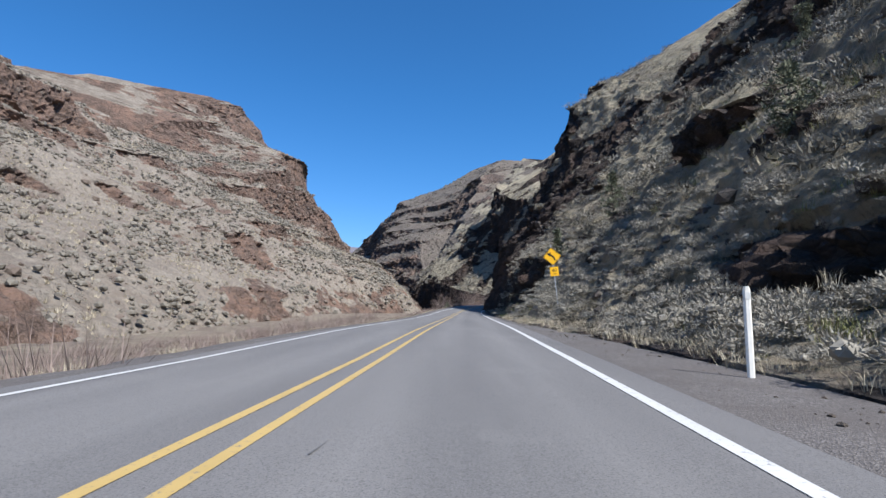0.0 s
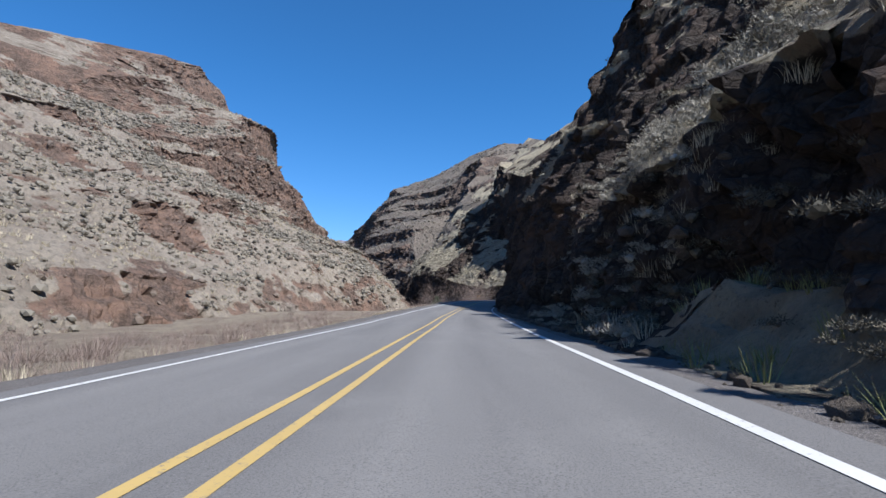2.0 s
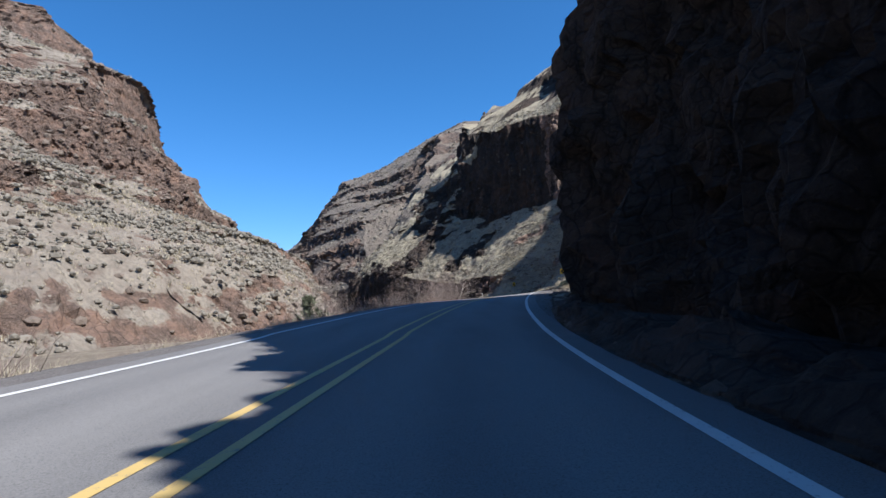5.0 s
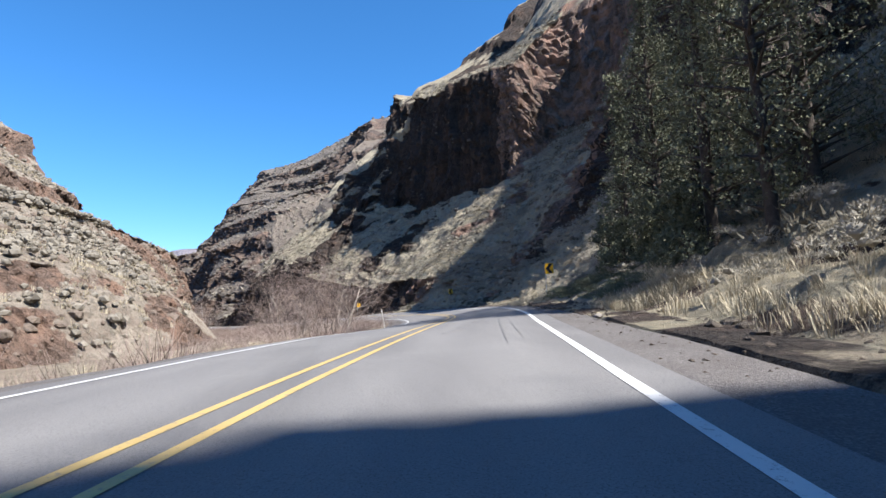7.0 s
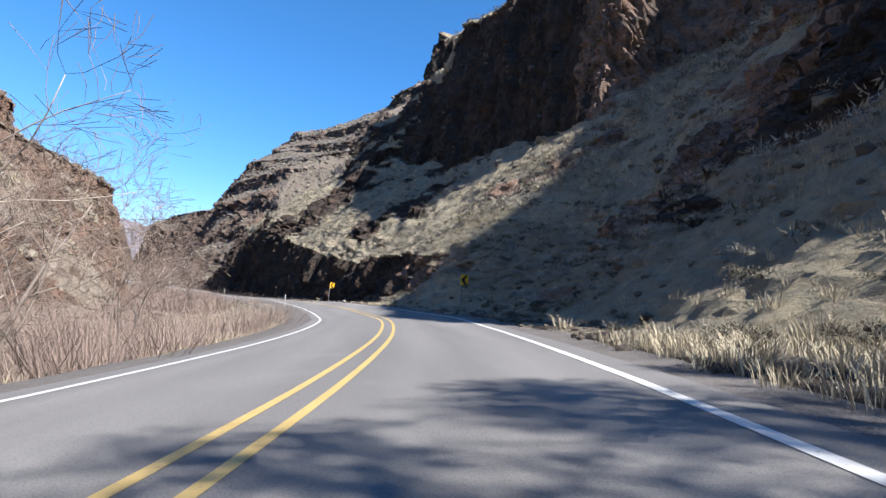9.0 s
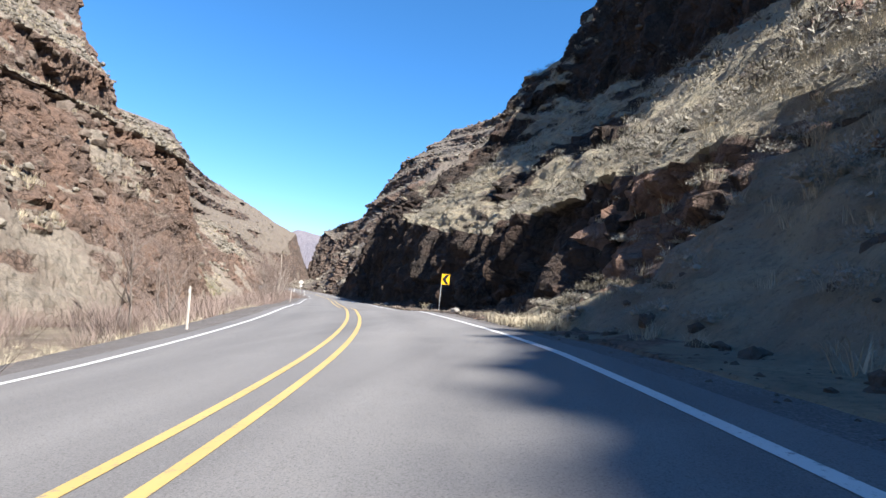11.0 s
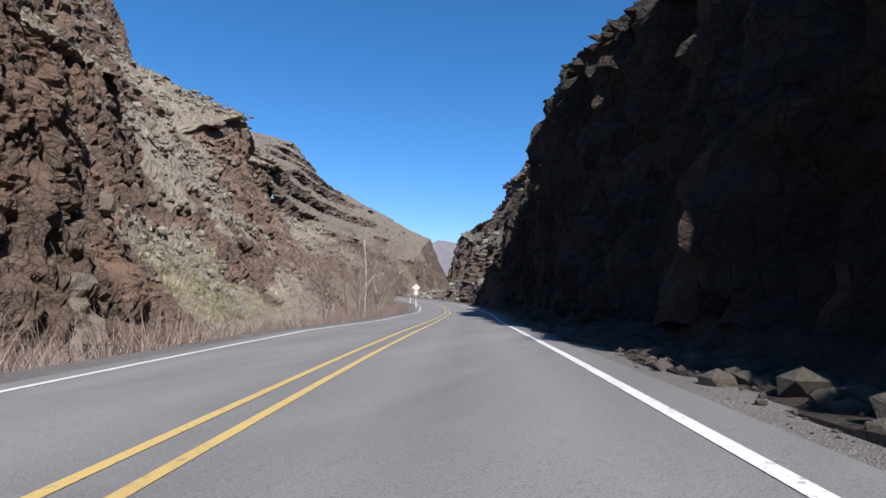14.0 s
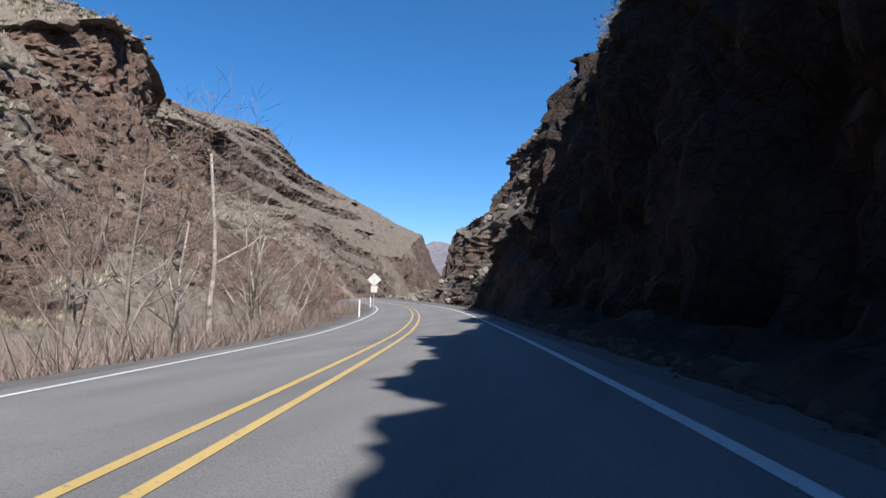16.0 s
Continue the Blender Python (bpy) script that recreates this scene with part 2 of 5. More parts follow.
# ---- the road's line: s along it, u to its right ----
ROAD_IN = np.array([
    (-80, -1.9, -80, 0), (-40, -0.95, -40, 0), (0, 0, 0, 0), (11.2, .41, 11.16, .03), (22.2, .86, 22.19, .05), (33.2, 1.27, 33.22, .03), (44.1, 1.72, 44.1, .01), (54.9, 2.26, 54.85, .01),
    (65.5, 2.83, 65.43, .02), (76.1, 3.43, 75.98, .06), (86.6, 4.17, 86.5, .09), (97.1, 4.96, 96.99, .15), (107.5, 5.88, 107.36, .27), (117.9, 7.2, 117.6, .45), (128.1, 8.92, 127.72, .78),
    (138.3, 10.96, 137.71, 1.12), (148.4, 13.26, 147.55, 1.42), (158.4, 15.74, 157.23, 1.68)])
ROAD = np.array([
    (168.3, 18.25, 166.78, 1.83), (178.1, 20.45, 176.33, 1.83), (187.9, 22.23, 185.9, 1.83), (197.5, 23.55, 195.47, 1.82), (207.1, 24.36, 204.99, 1.8), (216.5, 24.5, 214.44, 1.78),
    (225.9, 23.56, 223.76, 1.59), (235.2, 21.72, 232.85, 1.57), (244.4, 19.18, 241.71, 1.49), (253.6, 16.12, 250.34, 1.34), (262.6, 12.69, 258.66, .94), (271.6, 9.32, 267, .68),
    (280.7, 5.76, 275.44, .46), (289.8, 2.23, 283.84, .24), (299.1, -1.3, 292.37, -.03), (308.6, -4.99, 301.14, -.31), (318, -8.52, 309.89, -.49), (345, -19.5, 334.6, -1.0), (375, -34, 360.9, -1.3)])
ROAD_ON = np.array([(405, -51.5, 385.2, -1.5), (440, -74, 412, -1.6), (490, -108, 448.7, -1.7), (600, -192, 520, -1.8), (720, -284, 597, -1.9)])
ROAD = np.vstack([ROAD_IN, ROAD, ROAD_ON])
BANK = np.array([(-80, 0.00), (0, 0.27), (10, -0.43), (20, -0.33), (30, -0.45), (40, -0.81), (50, -1.04), (60, -0.68), (70, -0.33), (80, 0.38), (90, 2.04), (100, 2.81), (110, 3.20), (120, 3.21), (121, 3.27), (132, 2.77), (143, 1.74), (154, -0.35), (165, -1.99), (170, -3.70), (178, -5.57), (186, -6.99), (194, -7.50), (202, -7.55), (210, -7.50), (218, -7.49), (226, -7.44), (234, -7.12), (242, -5.59), (250, -4.40), (258, -3.39), (266, -2.58), (274, -2.97), (282, -2.77), (290, -1.98), (298, -0.94), (306, -1.26), (314, -1.92), (322, -2.07), (330, -2.37), (338, -2.64), (400, -1.00), (720, 0.00)])
DRIFT = np.array([(-80, 0.000), (0, -0.034), (10, 0.050), (20, 0.084), (30, 0.162), (40, 0.207), (50, 0.195), (60, 0.129), (70, 0.115), (80, 0.052), (90, 0.019), (100, -0.057), (110, -0.154), (120, -0.321), (121, -0.364), (132, -0.439), (143, -0.454), (154, -0.438), (165, -0.263), (170, -0.105), (178, 0.180), (186, 0.313), (194, 0.313), (202, 0.261), (210, 0.219), (218, 0.180), (226, 0.137), (234, 0.135), (242, 0.036), (250, -0.075), (258, -0.096), (266, -0.212), (274, -0.221), (282, -0.197), (290, -0.153), (298, -0.119), (306, -0.090), (314, -0.140), (322, -0.124), (330, -0.144), (338, -0.163), (720, -0.100)])
LIFT = np.array([(-80, 0), (0, -0.025), (10, -0.001), (20, 0.033), (30, 0.036), (40, 0.026), (50, 0.021), (60, 0.009), (70, -0.000), (80, 0.021), (90, 0.015), (100, -0.012), (110, -0.012), (120, -0.005), (121, 0.013), (132, 0.021), (143, 0.033), (154, 0.032), (165, 0.006), (170, 0.027), (178, 0.053), (186, 0.048), (194, 0.021), (202, -0.011), (210, -0.027), (218, -0.009), (226, 0.043), (234, 0.028), (242, -0.009), (250, -0.015), (258, 0.041), (266, 0.047), (274, 0.020), (282, 0.010), (290, 0.031), (298, 0.041), (306, 0.028), (314, -0.002), (322, -0.006), (330, -0.049), (338, -0.091), (380, 0)])


def hermite(s, k):
    S, V = ROAD[:, 0], ROAD[:, k]
    m = np.gradient(V, S)
    i = np.clip(np.searchsorted(S, s) - 1, 0, len(S) - 2)
    h = S[i + 1] - S[i]
    t = (s - S[i]) / h
    return V[i] * (2 * t ** 3 - 3 * t ** 2 + 1) + h * m[i] * (t ** 3 - 2 * t * t + t) + V[i + 1] * (3 * t * t - 2 * t ** 3) + h * m[i + 1] * (t ** 3 - t * t)


def on_road(s, u, z=0.0):
    """The place at s along the road, u to its right and z over its banked surface."""
    s, u = np.broadcast_arrays(np.asarray(s, float), np.asarray(u, float))
    u = u + np.interp(s, DRIFT[:, 0], DRIFT[:, 1])
    x, y, h = hermite(s, 1), hermite(s, 2), hermite(s, 3)
    dx, dy = hermite(s + 0.5, 1) - hermite(s - 0.5, 1), hermite(s + 0.5, 2) - hermite(s - 0.5, 2)
    n = np.hypot(dx, dy)
    tilt = np.tan(np.radians(np.interp(s, BANK[:, 0], BANK[:, 1])))
    near = np.clip(u, -7, 5)
    h = h + np.interp(s, LIFT[:, 0], LIFT[:, 1])
    return np.stack([x + u * dy / n, y - u * dx / n, h - near * tilt + z], -1)


def heading(s):
    dx, dy = hermite(np.float64(s + 0.5), 1) - hermite(np.float64(s - 0.5), 1), hermite(np.float64(s + 0.5), 2) - hermite(np.float64(s - 0.5), 2)
    return math.degrees(math.atan2(-dx, dy))


def sheet(name, P, mat, flip=False, smooth=False, rock=None):
    """A mesh from a grid of places."""
    a, b = P.shape[:2]
    idx = np.arange(a * b).reshape(a, b)
    q = np.stack([idx[:-1, :-1], idx[1:, :-1], idx[1:, 1:], idx[:-1, 1:]], -1).reshape(-1, 4)
    if flip:
        q = q[:, ::-1]
    me = bpy.data.meshes.new(name)
    me.vertices.add(a * b)
    me.vertices.foreach_set("co", P.reshape(-1).astype(np.float32))
    me.loops.add(q.size)
    me.loops.foreach_set("vertex_index", q.reshape(-1).astype(np.int32))
    me.polygons.add(len(q))
    me.polygons.foreach_set("loop_start", np.arange(0, q.size, 4, dtype=np.int32))
    me.polygons.foreach_set("loop_total", np.full(len(q), 4, dtype=np.int32))
    me.polygons.foreach_set("use_smooth", np.full(len(q), smooth, dtype=bool))
    me.update(calc_edges=True)
    me.materials.append(mat)
    if rock is not None:
        me.attributes.new("rock", "FLOAT", "POINT").data.foreach_set("value", rock.reshape(-1).astype(np.float32))
    return new(name, me)


def normals(P):
    a, b = np.gradient(P, axis=0), np.gradient(P, axis=1)
    n = np.cross(a, b)
    n /= np.linalg.norm(n, axis=-1, keepdims=True) + 1e-9
    return np.where(n[..., 2:] < 0, -n, n)


# ---- road, paint, shoulders ----
S_ROAD = np.arange(-80, 520, 1.0)


def strip(name, us, mat, z=0.0, ss=S_ROAD, wobble=0.0):
    P = on_road(ss[:, None], np.array(us)[None, :], z)
    if wobble:
        P[..., 2] += wobble * fbm(P * 0.35, 3, 5)
    return sheet(name, P, mat, flip=True, smooth=True)


road = strip("road", list(np.linspace(-5.45, 2.35, 25)), M_ASPHALT)
road.data.attributes.new("across", "FLOAT", "POINT").data.foreach_set("value", np.tile(np.linspace(0, 1, 25), len(S_ROAD)).astype(np.float32))
tagged(road, "worn grey asphalt road through the canyon", "road", kind="structure")
tagged(strip("edge_line_right", [1.745, 1.88], M_WHITE, 0.006), "solid white edge line painted on the asphalt", "road marking", kind="structure")
tagged(strip("edge_line_left", [-5.01, -4.89], M_WHITE, 0.006), "solid white edge line painted on the asphalt", "road marking", kind="structure")
tagged(strip("centre_line_right", [-1.56, -1.45], M_YELLOW, 0.006), "solid yellow centre line, worn in places", "road marking", kind="structure")
tagged(strip("centre_line_left", [-1.99, -1.88], M_YELLOW, 0.006), "solid yellow centre line, worn in places", "road marking", kind="structure")


# ---- right side: profiles (u, z) from the shoulder up, at stations s ----
RIGHT = {}
RIGHT.update({
    -80: (4.9, 0, 6.5, 0.9, 10, 4.6, 17, 12, 24, 19, 36, 33, 60, 62, 130, 115),
    8: (4.9, 0, 6.5, 0.9, 10, 4.6, 17, 12, 24, 19, 36, 33, 60, 62, 130, 115),
    25: (4.9, 0, 6.5, 0.9, 10, 4.6, 17, 12, 24, 19, 36, 33, 60, 62, 130, 115),
    45: (3.7, 0, 5.4, 1.6, 7.8, 4.6, 15.5, 11.6, 24, 18, 34, 33, 45, 50, 120, 110),
    51: (3.4, 0, 4.9, 1.3, 6.9, 5.4, 14.6, 11, 23, 17.5, 32.5, 31.5, 43, 48, 116, 107),
    57: (3.2, 0, 4.4, 0.9, 6.2, 5.8, 13.6, 10.6, 22, 17, 31, 30.5, 41, 46, 112, 104),
    64: (3.2, 0, 4.2, 0.4, 5.4, 4.8, 7.2, 6.7, 15, 15, 25.9, 27.7, 36.3, 39.6, 100, 95)})
RIGHT.update({
    71: (3.1, 0, 4.3, 0.6, 5.7, 5.4, 7.6, 7.6, 16.2, 15.5, 26, 29, 34.6, 38.4, 97, 89),
    76: (3.1, 0, 4.3, 0.6, 5.7, 6.6, 7.3, 8.6, 15.4, 15.6, 26, 29, 34, 38, 96, 88),
    80: (3.1, 0, 4.2, 0.4, 5.5, 6.2, 7.8, 9.4, 14.4, 15.2, 26, 29, 33, 37, 94, 84),
    84: (3.1, 0, 4.1, 0.4, 5.2, 5.0, 8.1, 8.9, 13.6, 14.4, 26, 29, 32.2, 36.3, 92.7, 79.3),
    91: (2.95, 0, 3.9, 0.4, 5.9, 5.9, 8.2, 8.7, 14, 18.4, 29, 37, 33, 39, 91.5, 79),
    97: (2.8, 0, 3.8, 0.4, 5.8, 8, 7.3, 11.4, 14.4, 19.3, 30.2, 40.8, 33.7, 41.1, 90.5, 78.8),
    110: (2.5, 0, 3.5, 0.4, 6.0, 11.0, 7.2, 13.9, 12, 21.6, 19.1, 41.0, 30.1, 47, 88.3, 83.2),
    118: (2.45, 0, 3.4, 0.4, 5.8, 10.4, 6.4, 13.8, 11.2, 21, 26.9, 32, 29.4, 49, 91.2, 73.2),
    126: (2.6, 0, 3.4, 0.4, 5, 10.5, 5.4, 16, 11.7, 26, 23.8, 29.3, 25.7, 51, 94, 63.2)})
RIGHT.update({
    140: (5, 0, 6.5, 1.5, 10, 5, 15, 11, 21.7, 17.6, 32, 28, 45, 41.3, 90, 78.6),
    165: (5.0, 0, 8.4, 1.2, 14, 4.5, 20, 10, 27, 18, 36, 34, 45, 48, 90, 85),
    185: (4.8, 0, 8.0, 1.2, 13.5, 4.5, 20, 10, 27, 16, 36, 29, 45, 41, 90, 82),
    195: (5.8, 0, 8, 1.4, 13, 6, 17.5, 11, 24.7, 26.8, 29.6, 41.4, 37.2, 53.0, 90, 90),
    210: (5.6, 0, 7, 1.2, 12, 6, 17, 12, 25.9, 27.2, 29.8, 42.7, 35.9, 54.1, 97, 96),
    217: (5.6, 0, 7, 1.0, 11.5, 5, 17, 12, 26.8, 25.2, 32.7, 39.8, 39.0, 48.8, 97, 93),
    225: (5.6, 0, 7, 1.0, 11.5, 5, 18, 12, 30, 27, 37, 40, 44, 58, 97, 100),
    229: (4.9, 0, 6.3, 1.0, 10.5, 5, 17, 11.5, 30, 26, 40, 35, 46, 60, 90, 108),
    233: (4.4, 0, 5.8, 1.1, 9.2, 5, 15.5, 11.3, 30, 26, 44, 36, 49, 62, 89, 112),
    240: (4.0, 0, 5.3, 1.2, 7.8, 5.3, 13.5, 10, 28.5, 25.5, 40, 35, 46, 62, 84, 114)})
RIGHT.update({
    243: (4.0, 0, 5.3, 1.2, 7.6, 5.5, 13, 9.5, 28, 25, 30.5, 49, 43, 62, 82, 116),
    247: (4.5, 0, 5.9, 1.0, 7.8, 6.0, 12.4, 9.4, 28, 25, 29.5, 50, 43.4, 62.4, 81, 116.8),
    254: (5.4, 0, 6.9, 0.8, 8.4, 6.0, 12.0, 8.8, 28, 25.5, 30, 51.9, 43.9, 61.3, 82, 119.8),
    262: (5.4, 0, 6.8, 0.5, 7.9, 5.6, 11.2, 8.4, 28, 26, 30.6, 54, 46.3, 60.1, 83.2, 123.2),
    275: (4.4, 0, 5.6, 0.4, 6.9, 7.2, 10.8, 11.0, 28.5, 25.7, 32.2, 56, 44.5, 64.8, 93.2, 87.2),
    284: (3.6, 0, 4.8, 0.4, 6.4, 9.0, 12.0, 14.0, 29, 29.6, 34.4, 59.4, 46.3, 66.6, 98, 93.6)})
RIGHT.update({
    292: (2.9, 0, 4.5, 0.4, 6.3, 10.0, 15.5, 18.3, 32.2, 30.2, 36.3, 62.5, 51.6, 68.2, 90, 114.5),
    304: (3.0, 0, 4.6, 0.4, 6.2, 12.6, 12.0, 17.2, 25.2, 35, 36, 46.2, 38.7, 66, 91.7, 105),
    312: (2.9, 0, 4.5, 0.4, 5.6, 14.2, 8.4, 16.8, 25.4, 30.5, 37.1, 54, 43, 69.8, 87.1, 81),
    320: (3.0, 0, 4.6, 0.4, 5.8, 15.4, 9, 18.4, 25.6, 29, 36, 46, 46.2, 76.6, 116.3, 77.9),
    335: (3.2, 0, 4.7, 0.4, 7.9, 15.0, 11.0, 20.5, 28, 34.1, 34.2, 51.1, 62.8, 66, 110, 100)})
RIGHT.update({
    345: (3.4, 0, 4.9, 0.4, 8.5, 16, 12.4, 22.2, 29.4, 33.2, 37.2, 43.2, 57.7, 63, 115, 100),
    355: (3.8, 0, 6.0, 8, 8.8, 16.2, 13.4, 20.8, 24.8, 32.4, 38, 38.8, 60, 60.4, 120.2, 106.7),
    378: (5, 0, 7, 3, 12.3, 5, 17.6, 15.9, 25, 26, 38, 36, 55.2, 58.7, 120, 121),
    410: (8, -0.5, 10, 1.5, 13.6, 11.7, 27.5, 28.3, 48, 53, 88.6, 74.3, 113.7, 115.5, 220, 145.5),
    450: (14, -0.8, 24, 7.8, 31.9, 16.3, 40, 36.5, 66.3, 64.5, 87.3, 75.3, 110.6, 97.8, 186.9, 151.5)})
RIGHT.update({
    490: (20, -1, 46, 5, 51, 27.9, 60, 46.4, 72.1, 66, 88.8, 82.5, 110, 96, 198.9, 153),
    535: (30, -1, 78, 3, 88, 33, 110, 43.6, 112, 59.1, 126.9, 91.5, 148.3, 118, 239.7, 151.5),
    580: (40, -1, 104, 3, 124, 42.2, 154.3, 61.3, 157.8, 67.9, 165, 100.6, 218.8, 128.8, 255, 150),
    630: (40, -1, 118, 3, 132, 28.6, 143.3, 58.7, 159.1, 60.2, 170.5, 75.3, 212.2, 97.1, 259.6, 108),
    680: (40, -1, 120, 3, 132, 46.8, 138, 47.8, 150.7, 48, 192.2, 53.1, 210.4, 54.2, 250, 66)})


# where the graded gravel ends and stony verge begins
EDGE = np.array([(-80, 4.4), (6, 4.3), (20, 3.5), (27, 3.1), (33, 2.8), (60, 2.8), (110, 2.4), (126, 2.5), (140, 3.2), (158, 3.5), (165, 3.3), (176, 2.7), (200, 3.0), (222, 3.2), (230, 2.8), (240, 2.7), (258, 2.85),
                 (266, 2.8), (280, 2.75), (300, 2.65), (345, 3.1), (378, 4.5), (410, 7.5), (720, 7.5)])


def verge_edge(s):
    return np.interp(s, EDGE[:, 0], EDGE[:, 1])


def profile(table, s):
    """The interpolated profile points at each s: an array of (s, point, 2)."""
    keys = np.array(sorted(table), float)
    vals = np.array([table[k] for k in sorted(table)], float)
    return np.stack([np.interp(s, keys, vals[:, j]) for j in range(vals.shape[1])], -1).reshape(len(s), -1, 2)


def densify(pts, counts):
    rows = []
    for j, n in enumerate(counts):
        t = np.arange(n)[None, :, None] / n
        rows.append(pts[:, j:j + 1] * (1 - t) + pts[:, j + 1:j + 2] * t)
    rows.append(pts[:, -1:])
    return np.concatenate(rows, 1)


def weather(P, fade, seed, size=1.0, lumps=0.3, outcrop=0.0, layer=1.0, columns=0.7, amp=1.0, bare=0.70):
    """Breaks steep ground into jointed blocks and gives the rest lumps. Returns the places and how far each is bare rock."""
    n = normals(P)
    jitter = 0.34 * fbm(P * 0.07 / size, 3, seed + 7) + 0.20 * fbm(P * np.array([0.22, 0.22, 0.5]) / size, 3, seed + 8)
    k = np.clip((bare + outcrop + jitter - n[..., 2]) / 0.16, 0, 1)
    flat = n * np.array([1, 1, 0.25])
    flat /= np.linalg.norm(flat, axis=-1, keepdims=True) + 1e-9
    warp = P + 0.4 * size * np.stack([fbm(P * 0.4 / size, 2, seed + 11), fbm(P * 0.4 / size, 2, seed + 12), 0.6 * layer * fbm(P * 0.4 / size, 2, seed + 13)], -1)
    v1, e1 = blocks(warp / (np.array([4.6, 4.6, 7.5 * layer]) * size), seed)
    v2, e2 = blocks(warp / (np.array([1.7, 1.7, 2.5 * layer]) * size), seed + 20)
    v3, e3 = blocks(warp / (np.array([0.7, 0.7, 0.8 * layer]) * size), seed + 40)
    v4, e4 = blocks(warp / (np.array([2.7, 2.7, 17]) * size), seed + 30)
    sharp = 0.05
    d = 0.7 * v1 * np.clip(e1 / sharp, 0, 1) + 0.42 * v2 * np.clip(e2 / sharp, 0.3, 1) + 0.17 * v3 + 0.8 * fbm(P * 0.07 / size, 3, seed + 60)
    if layer < 0.6:
        d = 0.7 * d
    d = d + columns * (v4 * np.clip(e4 / 0.10, 0, 1) - 0.5 * np.clip(1 - e4 / 0.16, 0, 1) - 0.6)
    d = d - 0.55 * np.clip(1 - e2 / 0.11, 0, 1) * min(1, layer + 0.2) - 0.5 * np.clip(1 - e1 / 0.06, 0, 1) - 0.4 - 0.2 * np.clip(1 - e3 / 0.2, 0, 1)
    d = d + 0.16 * fbm(P * np.array([0.8, 0.8, 1.3]), 4, seed + 70, 0.62)
    d = d + 0.35 + 0.40 * columns
    lump = lumps * (fbm(P * 0.5, 4, seed + 80) + 0.30 * fbm(P * 1.7, 3, seed + 85, 0.65) + 0.35 * np.clip(v3, 0, 1) * np.clip(e3 / 0.2, 0, 1) * (vnoise(P * 0.11, seed + 90) > 0.2))
    gap = np.linalg.norm(np.gradient(P, axis=1), axis=-1)
    d = amp * d * np.clip(1.5 * size / gap - 0.25, 0, 1) * np.clip((0.97 - n[..., 2]) / 0.2, 0, 1)
    return P + fade[..., None] * (flat * (k * d * size)[..., None] + n * ((1 - k) * lump)[..., None]), k


GROUND = {}          # the finished slopes, for what grows and lies on them


def ledges(P, out, period, cliff, seed, strength, reach=1.45):
    """Gathers the slope into horizontal cliff bands and benches."""
    z = P[..., 2] + 0.28 * period * fbm(P * np.array([0.016, 0.016, 0]), 4, seed)
    f = (z / period) % 1.0
    tri = np.where(f < cliff, f / cliff, (1 - f) / (1 - cliff))
    mask = np.clip(0.70 + 1.2 * fbm(P * np.array([0.018, 0.018, 0.03]), 3, seed + 3), 0, 1.1) * strength
    rise = np.gradient(P[..., 2], axis=1) / (np.linalg.norm(np.gradient(P[..., :2], axis=1), axis=-1) + 1e-6)
    run = np.minimum(reach, 0.95 / np.clip(rise, 0.45, 9))       # steep, never far overhanging
    return P - out * ((tri - 0.5) * cliff * period * run * mask)[..., None]


# cliff bands of the western mesa: height of the rim, height of the wall below it
BANDS = ((33, 8), (53, 5), (73, 16), (98.5, 11), (118, 9), (140, 8))


def banded(P, out, seed, strength):
    """Gathers the slope into the mesa's own cliff bands, with benches between them."""
    z = P[..., 2] + 2.2 * fbm(P * np.array([0.02, 0.02, 0]), 4, seed)
    rise = np.gradient(P[..., 2], axis=1) / (np.linalg.norm(np.gradient(P[..., :2], axis=1), axis=-1) + 1e-6)
    knots, push = [0.0], [0.0]
    for rim, wall in BANDS:
        knots += [rim - wall, rim]
        push += [-0.5 * wall, 0.5 * wall]
    mask = np.clip(0.85 + 0.9 * fbm(P * np.array([0.018, 0.018, 0.03]), 3, seed + 3), 0.15, 1.05) * strength
    return P - out * (np.interp(z, knots, push) * np.minimum(1.5, 0.85 / np.clip(rise, 0.4, 9)) * mask)[..., None]


# overhanging outcrops: centre, radius, push
BULGES = [((18.0, 33.0, 11.8), 4.4, (-2.8, -0.9, 0.2))]


